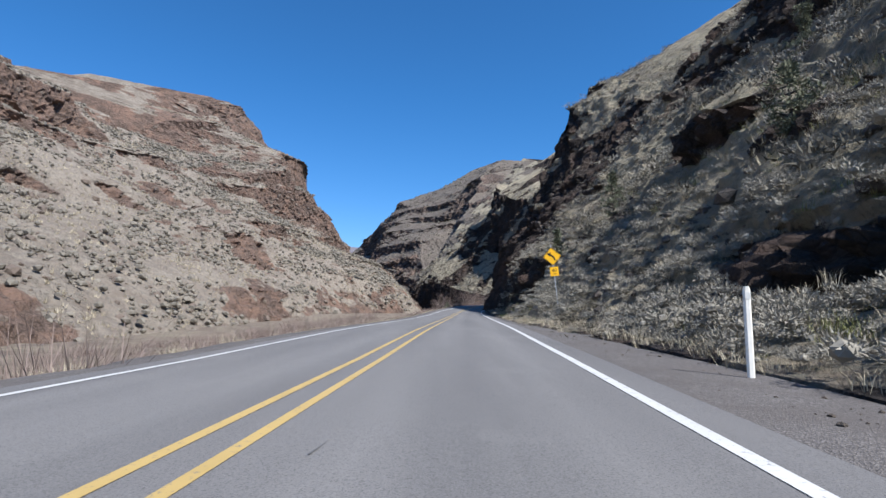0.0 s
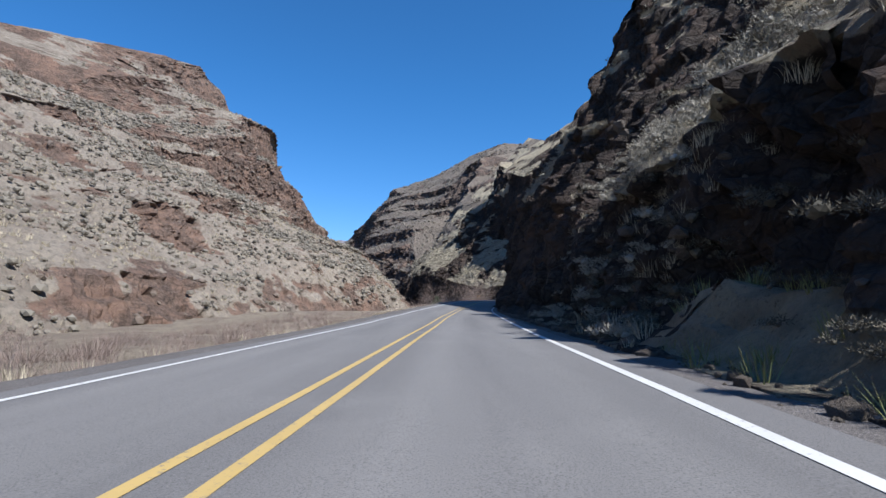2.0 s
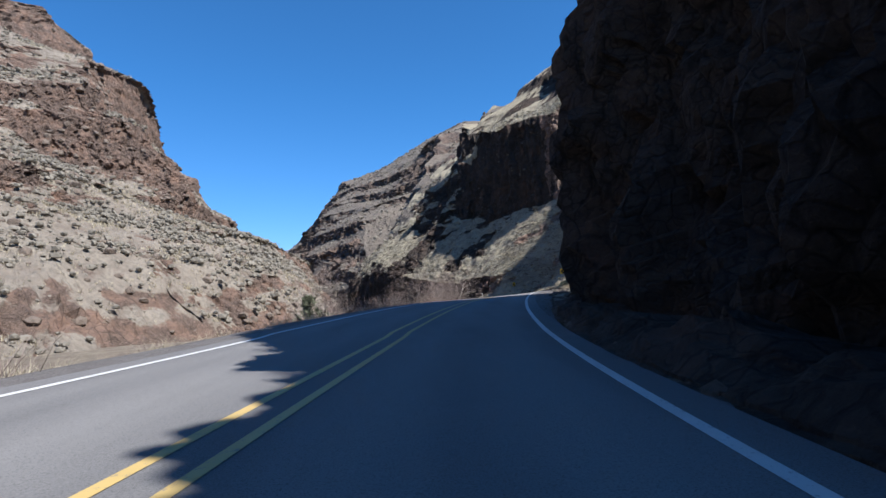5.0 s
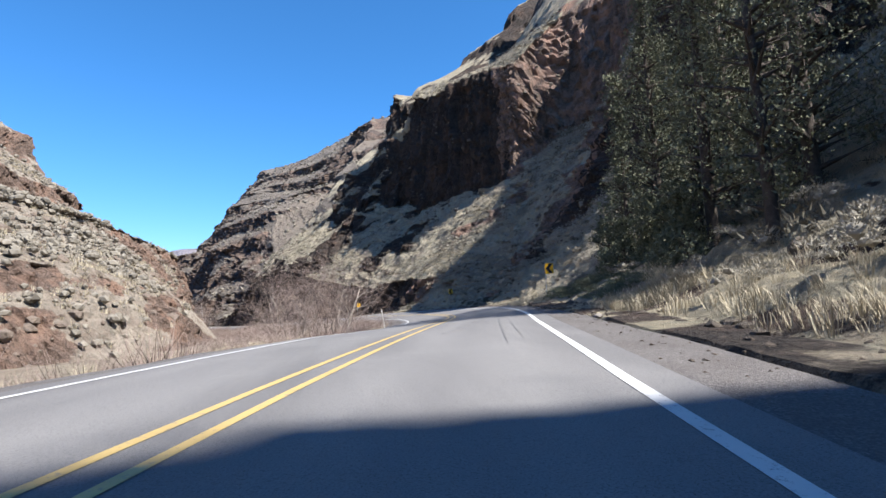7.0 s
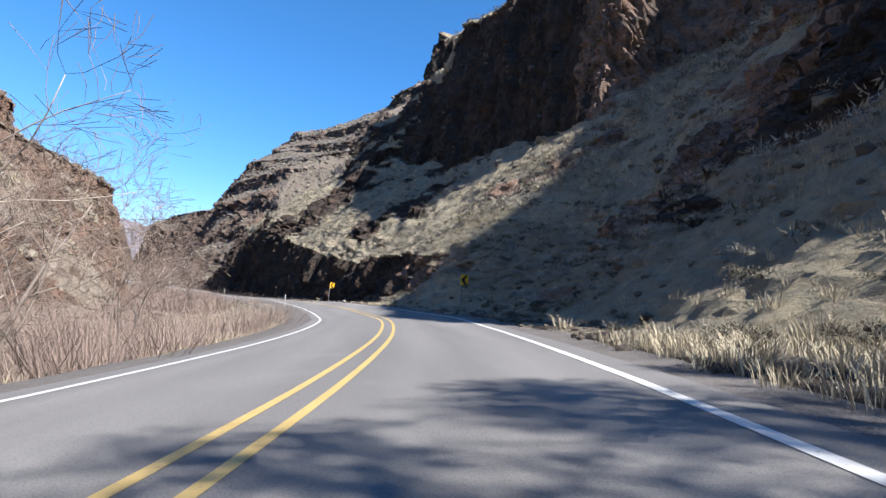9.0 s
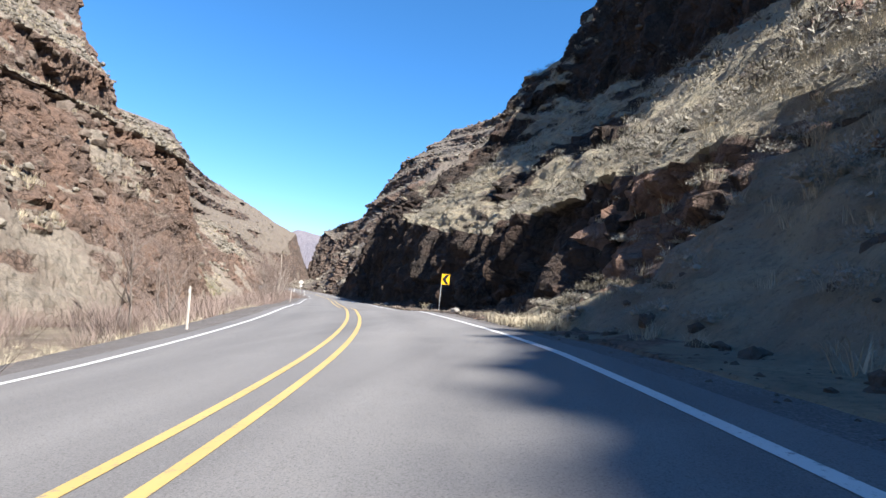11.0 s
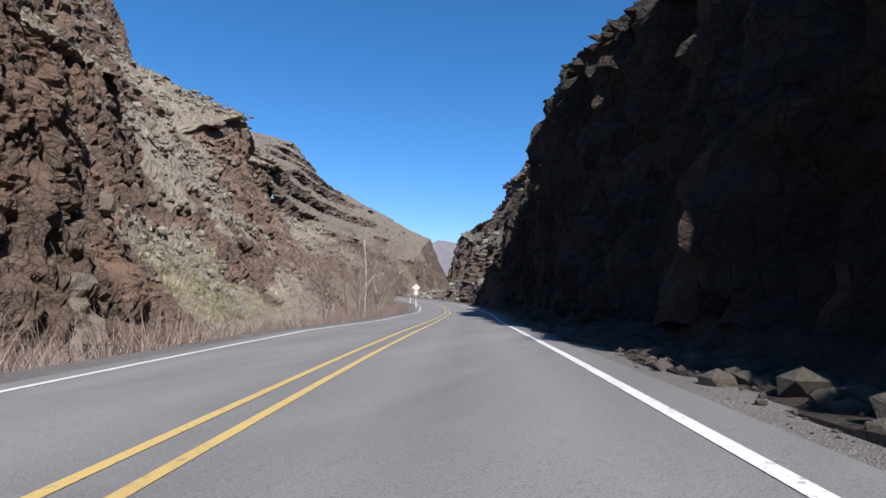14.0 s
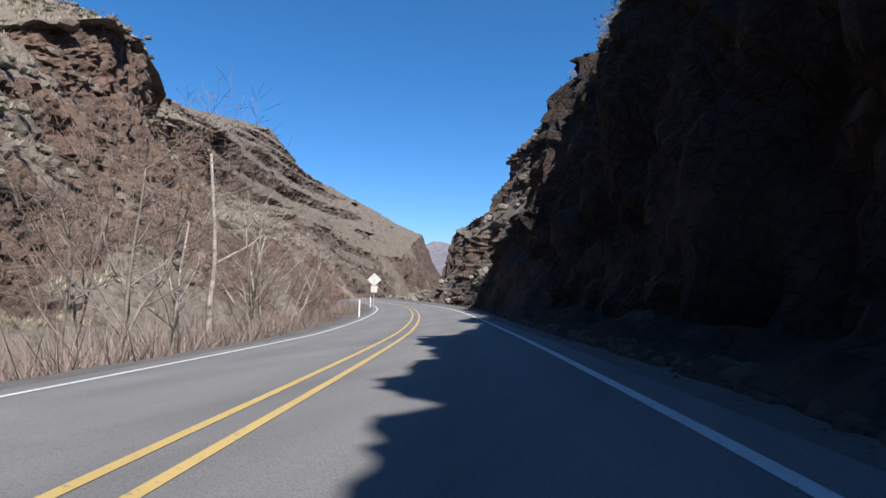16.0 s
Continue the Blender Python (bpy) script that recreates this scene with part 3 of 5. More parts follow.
def right_section(name, s0, s1, ds, counts, seed, label, size=1.0, mat=None, step=0.0, step_from=20.0, layer=1.0, columns=0.7, lumps=0.3, bare=0.70):
    s = np.arange(s0 - 2, s1 + 2, ds)
    pr = profile(RIGHT, s)
    lip = np.stack([np.minimum(verge_edge(s), pr[:, 0, 0] - 0.15), 0 * s - 0.02], -1)[:, None]
    pts = densify(np.concatenate([lip, pr], 1), (8, *counts))
    P = on_road(s[:, None], pts[..., 0], pts[..., 1])
    fade = np.clip((np.arange(P.shape[1]) - 7) / 6.0, 0.0, 1.0)[None, :] * np.ones((len(s), 1))
    if step:
        d = on_road(s, 0 * s + 60.0) - on_road(s, 0 * s)
        d[:, 2] = 0
        d /= np.linalg.norm(d, axis=1, keepdims=True)
        ends = np.clip(np.minimum(s - s0, s1 - s) / 14, 0, 1)[:, None]
        rise = np.gradient(P[..., 2], axis=1) / (np.linalg.norm(np.gradient(P[..., :2], axis=1), axis=-1) + 1e-6)
        ends = ends * np.clip(2.2 - rise, 0, 1)
        P = ledges(P, d[:, None, :], step, 0.42, seed + 2, ends * np.clip((P[..., 2] - step_from) / 10, 0, 1), 0.75)
    for c, r, push in BULGES:
        q = (P - np.array(c)) / r
        w = np.clip(1 - (q ** 2).sum(-1), 0, 1) ** 0.5
        w = w * np.clip(0.15 + 1.6 * (q[..., 2] + 0.45), 0, 1)
        P = P + w[..., None] * np.array(push)
    P, k = weather(P, fade, seed, size, lumps, layer=layer, columns=columns, bare=bare)
    if layer > 1.5:                      # walls are bare rock down to their broken foot
        n0 = counts[0] + 10
        k[:, 8:n0] = 1
        P[:, 9:n0] += 0.13 * np.stack([fbm(P[:, 9:n0] * 1.1, 3, j) for j in (31, 32, 33)], -1)
    P[:, 1:9, 2] += 0.06 * fbm(P[:, 1:9] * 0.9, 4, seed + 3) + 0.01
    k[:, :8] = np.clip((0.9 if layer > 1.5 else 0.5) + 0.5 * fbm(P[:, :8] * 0.5, 3, seed + 4), 0, 1)
    P[:, 0, 2] -= 0.2
    GROUND[name] = (P, k, pts)
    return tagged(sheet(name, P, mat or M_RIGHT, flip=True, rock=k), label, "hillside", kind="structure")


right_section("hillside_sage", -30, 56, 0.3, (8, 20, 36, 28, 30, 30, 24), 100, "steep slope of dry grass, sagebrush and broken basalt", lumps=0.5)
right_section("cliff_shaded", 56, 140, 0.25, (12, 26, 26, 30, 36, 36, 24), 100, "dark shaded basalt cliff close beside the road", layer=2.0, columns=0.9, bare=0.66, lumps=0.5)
right_section("hillside_wooded", 140, 215, 0.35, (8, 20, 22, 40, 34, 30, 24), 100, "shaded slope with junipers under basalt cliffs")
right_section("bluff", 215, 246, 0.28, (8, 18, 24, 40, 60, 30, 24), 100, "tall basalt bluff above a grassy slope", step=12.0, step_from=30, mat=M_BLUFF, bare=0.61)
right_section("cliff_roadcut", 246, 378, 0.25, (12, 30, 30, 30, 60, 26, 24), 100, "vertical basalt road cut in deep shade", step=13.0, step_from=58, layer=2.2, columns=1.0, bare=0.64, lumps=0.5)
right_section("ridge_far", 366, 680, 1.2, (14, 34, 36, 40, 40, 40, 30), 100, "stepped basalt ridge with dry grass ledges", size=1.6, mat=M_RIDGE, step=15.0, step_from=8)

# gravel shoulders
for name, s0, s1 in (("shoulder_right", -80, 520),):
    s = np.arange(s0, s1, 1.0)
    edge = verge_edge(s)
    u = 2.30 + (edge[:, None] + 0.5 - 2.30) * np.linspace(0, 1, 9)[None, :]
    P = on_road(s[:, None], u, -0.02)
    P[:, :, 2] -= 0.03 * np.clip(u - 2.4, 0, 3)
    P[:, 1:, 2] += 0.03 * fbm(P[:, 1:] * 0.8, 3, 3)
    tagged(sheet(name, P, M_GRAVEL, flip=True, smooth=True), "grey gravel shoulder with loose stones", "shoulder", kind="structure")

s = np.arange(-80, 520, 1.0)
u = -np.array([5.4, 5.9, 6.4, 6.9, 7.6, 8.6, 10.0, 12, 15, 19, 24, 30, 37, 45, 54])
zz = np.array([-.02, -.03, -.06, -.12, -.5, -1.2, -1.9, -2.2, -2.3, -2.4, -2.4, -2.5, -2.5, -2.5, -2.6])
P = on_road(s[:, None], u[None, :5], zz[None, :5])
P[:, 1:, 2] += 0.03 * fbm(P[:, 1:] * 0.8, 3, 3)
tagged(sheet("shoulder_left", P, M_GRAVEL, smooth=True), "narrow grey gravel shoulder", "shoulder", kind="structure")
P = on_road(s[:, None], u[None, 3:], zz[None, 3:] - 0.03)
P[:, 2:, 2] += 0.35 * fbm(P[:, 2:] * 0.3, 3, 9)
tagged(sheet("creek_bank", P, M_FLOOR, smooth=True), "flat brushy creek bottom below the road", "ground", kind="structure")

# ---- left side: its own straight axis, then profiles (w to the left, z) at stations q ----
AX_Q = np.arange(-100, 901, 1.0)
turn = np.clip((AX_Q - 180) / 150, 0, 1)
AX_H = np.radians(26 * turn * turn * (3 - 2 * turn))
AX_X = -8 - np.concatenate([[0], np.cumsum(np.sin(AX_H[:-1]))])
AX_Y = -100 + np.concatenate([[0], np.cumsum(np.cos(AX_H[:-1]))])


def on_left(q, w, z):
    h = np.interp(q, AX_Q, AX_H)
    return np.stack(np.broadcast_arrays(np.interp(q, AX_Q, AX_X) - w * np.cos(h), np.interp(q, AX_Q, AX_Y) - w * np.sin(h), z), -1)


LEFT = {}
LEFT.update({
    -100: (28, -5, 40, 4, 60, 16, 90, 32, 130, 60, 170, 92, 215, 125, 300, 150),
    75: (28, -5, 41, 5, 56, 14, 72, 24, 105, 50, 150, 88, 200, 122, 290, 150),
    118: (24, -5, 34, 5, 52, 14, 70, 23, 105, 48, 145, 85, 195, 122, 280, 150),
    170: (22, -5, 31, 4.4, 46, 12, 54, 24, 76, 31, 114.1, 58, 165, 105, 230, 148),
    192: (16, -5, 35, 13.5, 48, 21, 56, 27, 75, 38, 100, 58, 166.9, 91, 229.3, 128.2)})
LEFT.update({
    210: (5.1, -5, 19.7, 10.8, 39.3, 20.8, 56, 30.3, 76.7, 43.2, 96.6, 57.1, 155.9, 89.6, 219.9, 129.6),
    225: (-4, -5, 7, 8.5, 32, 21.4, 56, 33, 78.1, 47.5, 93.7, 56.3, 152.4, 85.6, 212.1, 128.2),
    245: (-6.2, -5, 3.2, 6.1, 18.6, 20.5, 41.9, 28.3, 61.8, 37.9, 74.6, 56.5, 136.4, 79.2, 203.3, 116.8),
    262: (-8, -5, 0, 4, 14, 20.4, 33.7, 24, 37.6, 43.2, 58.4, 63.7, 130.6, 73, 195.9, 107.1),
    277: (-6.5, -5, -1.2, 4.3, 7.7, 19.1, 22.1, 20, 38.3, 38.1, 63.5, 75.4, 109.8, 85.4, 195.3, 106.2)})
LEFT.update({
    292: (-5, -5, -2.4, 5.1, 0.1, 16.8, 9, 20.6, 39, 37.4, 51.8, 74, 89.4, 89.6, 187.6, 105.2),
    310: (-5.5, -5, 0.0, 0.4, 4.6, 3.8, 9.0, 20.5, 39.4, 44.1, 46.2, 68.1, 92.3, 88.4, 133.7, 106.5),
    321: (-5.8, -5, 1.2, 0.6, 7.6, 5.6, 13.0, 22.5, 36.5, 48, 45.4, 68, 83.6, 96.2, 107.8, 108.2),
    330: (-6, -5, 2, 1, 10, 14, 21.4, 27.3, 32.3, 53.9, 44.4, 67.8, 73.5, 105.6, 77, 110.4),
    342: (-6, -5, 2.5, 1.8, 12.6, 16.9, 19.6, 27.1, 39.2, 40.6, 44.1, 68.1, 72.9, 99.2, 95.4, 117.5),
    355: (-6, -5, 3, 2.6, 15.5, 20, 23.1, 25.4, 46.6, 38.1, 48, 61.8, 82.6, 121.2, 152.9, 125.1)})
LEFT.update({
    370: (-6.5, -5, 3, 5.2, 13.4, 17, 20.7, 33.7, 46, 40.3, 54.1, 66.7, 65.7, 114.9, 109.3, 123),
    386: (-7, -5, 3, 8, 12.8, 10.7, 25.3, 38, 40, 47, 52.9, 50.8, 76.3, 89.1, 113.8, 118),
    405: (-7.4, -5, 1.7, 7.1, 10.7, 13, 31.7, 28.5, 38.5, 34, 56.7, 52.7, 72.9, 83.4, 133.9, 113),
    430: (-8, -5, 0, 6, 10, 17.5, 25.7, 19.6, 32.1, 36.8, 58.7, 55.1, 77.6, 65.4, 150, 80),
    520: (-12, -5, -4, 6, 9.3, 19.8, 27.4, 32.5, 42.8, 54.5, 70, 66, 131.9, 80, 180.4, 82.1)})
LEFT.update({
    640: (-30, -5, -16, 34.5, 0, 41.4, 25.6, 55.7, 58, 70, 80, 99, 97, 104, 206, 127.6),
    800: (-50, -5, -20, 21, 0.4, 31.5, 23.6, 41.1, 63.8, 45, 85, 80, 107, 89.2, 200, 90)})


def left_section(name, q0, q1, dq, counts, seed, label, size, outcrop=0.0, layer=0.30, mat=M_LEFT):
    q = np.arange(q0 - 2.5, q1 + 2.5, dq)
    pts = densify(profile(LEFT, q), counts)
    P = on_left(q[:, None], pts[..., 0], pts[..., 1])
    h = np.interp(q, AX_Q, AX_H)
    out = np.stack([-np.cos(h), -np.sin(h), 0 * h], -1)[:, None, :]
    strength = np.clip((P[..., 2] - 8) / 18, 0, 1)
    rise = np.gradient(P[..., 2], axis=1) / (np.linalg.norm(np.gradient(P[..., :2], axis=1), axis=-1) + 1e-6)
    strength = strength * np.clip((rise - 0.3) / 0.35, 0, 1)
    P = banded(P, out, seed, strength) if q1 < 440 else ledges(P, out, 11.0, 0.42, seed, strength)
    low = np.clip((26 - P[..., 2]) / 14, 0, 1) * np.clip((q[:, None] - 195) / 25, 0, 1) + 0.8 * np.clip((P[..., 2] - 42) / 30, 0, 1)
    draw = np.exp(-((q[:, None] - 319) / 9.0) ** 2) * np.clip((8 - P[..., 2]) / 3, 0, 1)       # a grassy draw between two outcrops
    P, k = weather(P, np.ones(P.shape[:2]), seed, size, 0.4, outcrop * low - 0.9 * draw, layer, 0.8, 0.72)
    GROUND[name] = (P, k, pts)
    P = np.concatenate([P, P[:, -1:] + out * 60 - np.array([0, 0, 18.0])], 1)      # the top rolls away behind
    k = np.concatenate([k, k[:, -1:]], 1)
    return tagged(sheet(name, P, mat, rock=k), label, "hillside", kind="structure")


left_section("mesa", -30, 200, 0.9, (12, 30, 28, 50, 60, 50, 24), 300, "sunlit mesa of dry grass and brown basalt ledges", 1.3, 0.06, 1.3)
left_section("mesa_nose", 200, 262, 0.34, (24, 52, 44, 50, 50, 40, 24), 300, "sunlit rocky hillside with blocky brown basalt outcrops", 0.85, -0.02, 0.9)
left_section("cliff_left", 262, 318, 0.24, (24, 60, 44, 46, 44, 40, 24), 300, "sunlit brown basalt cliff broken into jointed blocks", 0.85, 0.10, 1.2)
left_section("mesa_end", 318, 430, 0.6, (20, 36, 34, 46, 46, 40, 24), 300, "sunlit rocky hillside with stepped basalt ledges", 1.0, 0.08, 0.9)
left_section("ridge_left_far", 430, 800, 1.6, (12, 30, 30, 30, 30, 24, 16), 300, "long brown ridge running down the canyon", 1.7, 0.0, 0.7, M_RIDGE)

# ---- far ground and hill ----
r = np.concatenate([[0], np.geomspace(30, 4800, 40)])
a = np.linspace(0, 2 * np.pi, 73)
P = np.stack([r[:, None] * np.cos(a)[None], 250 + r[:, None] * np.sin(a)[None], np.full((len(r), len(a)), -7.0)], -1)
tagged(sheet("ground", P, M_FLOOR, flip=False), "dry ground under the hills", "ground", kind="structure")
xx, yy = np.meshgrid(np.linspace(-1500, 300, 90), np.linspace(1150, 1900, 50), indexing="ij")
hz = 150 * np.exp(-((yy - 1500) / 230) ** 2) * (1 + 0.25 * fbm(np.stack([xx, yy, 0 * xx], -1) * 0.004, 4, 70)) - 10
tagged(sheet("backdrop_hill", np.stack([xx, yy, hz], -1), M_HAZED, flip=True, smooth=True), "distant rounded hill, its colour hazed to mauve-brown", "hill", kind="structure")

# ---- helpers for things ----
RNG = np.random.default_rng(7)


def mesh_of(name, V, Fc, mat, smooth=False):
    me = bpy.data.meshes.new(name)
    me.from_pydata([tuple(v) for v in V], [], [tuple(f) for f in Fc])
    me.materials.append(mat)
    me.polygons.foreach_set("use_smooth", np.full(len(me.polygons), smooth, dtype=bool))
    me.update()
    return me


def tri_mesh(name, V, T, mat):
    """A mesh of triangles from arrays."""
    me = bpy.data.meshes.new(name)
    me.vertices.add(len(V))
    me.vertices.foreach_set("co", np.asarray(V, np.float32).reshape(-1))
    me.loops.add(T.size)
    me.loops.foreach_set("vertex_index", T.reshape(-1).astype(np.int32))
    me.polygons.add(len(T))
    me.polygons.foreach_set("loop_start", np.arange(0, T.size, 3, dtype=np.int32))
    me.polygons.foreach_set("loop_total", np.full(len(T), 3, dtype=np.int32))
    me.polygons.foreach_set("use_smooth", np.zeros(len(T), dtype=bool))
    me.update(calc_edges=True)
    me.materials.append(mat)
    return me


def part(name, bm, mat, parent, label=""):
    me = bpy.data.meshes.new(name)
    bm.to_mesh(me)
    bm.free()
    me.materials.append(mat)
    ob = new(name, me)
    ob.parent = parent
    return tagged(ob, label) if label else ob


def part_mesh(name, me, parent, label=""):
    ob = new(name, me)
    ob.parent = parent
    return tagged(ob, label) if label else ob


def box_bm(sx, sy, sz, at=(0, 0, 0), bevel=0.0):
    bm = bmesh.new()
    bmesh.ops.create_cube(bm, size=1)
    bmesh.ops.scale(bm, vec=(sx, sy, sz), verts=bm.verts)
    if bevel:
        bmesh.ops.bevel(bm, geom=bm.edges[:], offset=bevel, segments=2, affect="EDGES")
    bmesh.ops.translate(bm, vec=at, verts=bm.verts)
    return bm


def plate_bm(outline, thick, y=0.0):
    """A flat plate in the xz plane, its face towards -y."""
    bm = bmesh.new()
    f = bm.faces.new([bm.verts.new((x, y, z)) for x, z in outline])
    r = bmesh.ops.extrude_face_region(bm, geom=[f])
    bmesh.ops.translate(bm, vec=(0, thick, 0), verts=[v for v in r["geom"] if isinstance(v, bmesh.types.BMVert)])
    bmesh.ops.recalc_face_normals(bm, faces=bm.faces[:])
    return bm


def rounded(w, h, r, n=5, turn=0.0):
    pts = []
    for cx, cz, a0 in ((w / 2 - r, h / 2 - r, 0), (-w / 2 + r, h / 2 - r, 90), (-w / 2 + r, -h / 2 + r, 180), (w / 2 - r, -h / 2 + r, 270)):
        for i in range(n):
            a = radians(a0 + 90 * i / (n - 1))
            x, z = cx + r * math.cos(a), cz + r * math.sin(a)
            c, s_ = math.cos(radians(turn)), math.sin(radians(turn))
            pts.append((x * c - z * s_, x * s_ + z * c))
    return pts


def tubes(paths, sides=6):
    """Vertices and quads of tapered tubes, each a list of (place, radius)."""
    V, Q = [], []
    for path in paths:
        base = len(V)
        for i, (p, r) in enumerate(path):
            p = Vector(p)
            d = (Vector(path[min(i + 1, len(path) - 1)][0]) - Vector(path[max(i - 1, 0)][0])).normalized()
            x = d.orthogonal().normalized()
            y = d.cross(x)
            for k in range(sides):
                a = 2 * math.pi * k / sides
                V.append(p + (x * math.cos(a) + y * math.sin(a)) * r)
        for i in range(len(path) - 1):
            for k in range(sides):
                a, b = base + i * sides + k, base + i * sides + (k + 1) % sides
                Q.append((a, b, b + sides, a + sides))
        Q.append(tuple(base + (len(path) - 1) * sides + k for k in range(sides)))
    return V, Q


# ---- materials of things ----
def leafy(name, lo, hi, rough=0.85, through=0.0):
    """Foliage that varies from piece to piece and from place to place."""
    m, nt, b = material(name, rough)
    g = nt.nodes.new("ShaderNodeNewGeometry")
    n = noise_tex(nt, coords(nt), 0.7, 4, 0.6)
    f = calc(nt, "ADD", calc(nt, "MULTIPLY", g.outputs["Random Per Island"], 0.4), calc(nt, "MULTIPLY", n, 0.6))
    nt.links.new(ramp(nt, f, [(0.15, lo), (0.85, hi)]), b.inputs["Base Color"])
    return m


M_SAGE = leafy("sage_leaves", (0.195, 0.181, 0.150), (0.355, 0.328, 0.272))
M_SAGE_FAR = leafy("sage_far", (0.12, 0.108, 0.088), (0.25, 0.225, 0.185))
M_DARK_BRUSH = leafy("dark_brush", (0.055, 0.050, 0.038), (0.15, 0.135, 0.105))
M_GRASS = leafy("dry_grass_blades", (0.27, 0.235, 0.170), (0.52, 0.458, 0.340))
M_GREEN = leafy("fresh_grass_blades", (0.14, 0.16, 0.06), (0.30, 0.29, 0.13))
M_TWIG = leafy("bare_twigs", (0.13, 0.095, 0.08), (0.30, 0.235, 0.205))
M_BARK = plain("grey_bark", (0.20, 0.17, 0.15), 0.9, 0, 0.4, 5.0)
M_BARK_PALE = plain("bleached_wood", (0.38, 0.335, 0.29), 0.9, 0, 0.3, 4.0)
M_BARK_DARK = plain("dark_bark", (0.07, 0.058, 0.05), 0.95, 0, 0.4, 6.0)
M_NEEDLES = leafy("juniper_needles", (0.060, 0.070, 0.044), (0.205, 0.212, 0.140))
M_ROCK = hill_material("loose_basalt", rock_lo=(0.07, 0.055, 0.048), rock_hi=(0.17, 0.135, 0.115), rust=(0.17, 0.115, 0.085), grass=(0.13, 0.11, 0.09), sage=(0.08, 0.07, 0.06), soil=(0.12, 0.095, 0.08), near=2.0)
M_ROCK_BROWN = hill_material("brown_basalt", rock_lo=(0.11, 0.083, 0.068), rock_hi=(0.23, 0.178, 0.145), rust=(0.23, 0.16, 0.12), grass=(0.19, 0.15, 0.12), sage=(0.13, 0.11, 0.09), soil=(0.18, 0.142, 0.118), near=1.2)
M_PALE_ROCK = plain("pale_broken_rock", (0.24, 0.215, 0.19), 0.9, 0, 0.35, 3.0)
M_STEEL = plain("galvanised_steel", (0.42, 0.43, 0.44), 0.5, 0.6, 0.2, 9.0)
M_ALU = plain("bare_aluminium", (0.62, 0.60, 0.55), 0.55, 0.2, 0.12, 5.0)
M_SIGN = plain("yellow_sign_sheeting", (0.80, 0.43, 0.012), 0.5, 0.0, 0.10, 3.0)
M_BLACK = plain("black_sign_paint", (0.016, 0.016, 0.018), 0.5, 0.0, 0.2, 6.0)
M_POST = plain("white_plastic", (0.74, 0.72, 0.66), 0.55, 0.0, 0.12, 4.0)
M_POST_OLD = plain("weathered_white_plastic", (0.46, 0.42, 0.37), 0.7, 0.0, 0.3, 4.0)
M_REFLECT = plain("reflector_sheeting", (0.62, 0.62, 0.60), 0.35, 0.0, 0.1, 4.0)
M_SKID = plain("tyre_rubber_marks", (0.135, 0.133, 0.132), 0.8, 0.0, 0.3, 9.0)
M_TAR = plain("dark_tar_patch", (0.13, 0.127, 0.126), 0.8, 0.0, 0.4, 5.0)


# ---- things that grow and lie about, many at a time ----
def blades(n, h, spread, width, lean, seed, droop=0.25, lite=False):
    """A tuft of thin bent blades: vertices and triangles."""
    g = np.random.default_rng(seed)
    V, T = [], []
    for i in range(n):
        a = g.uniform(0, 2 * math.pi)
        r = spread * math.sqrt(g.uniform())
        l = lean * (0.3 + g.uniform()) * (0.4 + r / spread)
        hh = h * g.uniform(0.55, 1.1)
        bx, by = r * math.cos(a), r * math.sin(a)
        a2 = a + g.normal() * 0.7
        ox, oy = math.cos(a2) * l * hh, math.sin(a2) * l * hh
        px, py = -math.sin(a2) * width, math.cos(a2) * width
        k = len(V)
        if lite:
            V += [(bx - px, by - py, -0.05), (bx + px, by + py, -0.05), (bx + ox, by + oy, hh)]
            T.append((k, k + 1, k + 2))
            continue
        V += [(bx - px, by - py, -0.05), (bx + px, by + py, -0.05), (bx + ox * 0.45 - px * 0.7, by + oy * 0.45 - py * 0.7, hh * 0.6), (bx + ox * 0.45 + px * 0.7, by + oy * 0.45 + py * 0.7, hh * 0.6),
              (bx + ox, by + oy, hh * (1 - droop * g.uniform()))]
        T += [(k, k + 1, k + 3), (k, k + 3, k + 2), (k + 2, k + 3, k + 4)]
    return np.array(V), np.array(T)


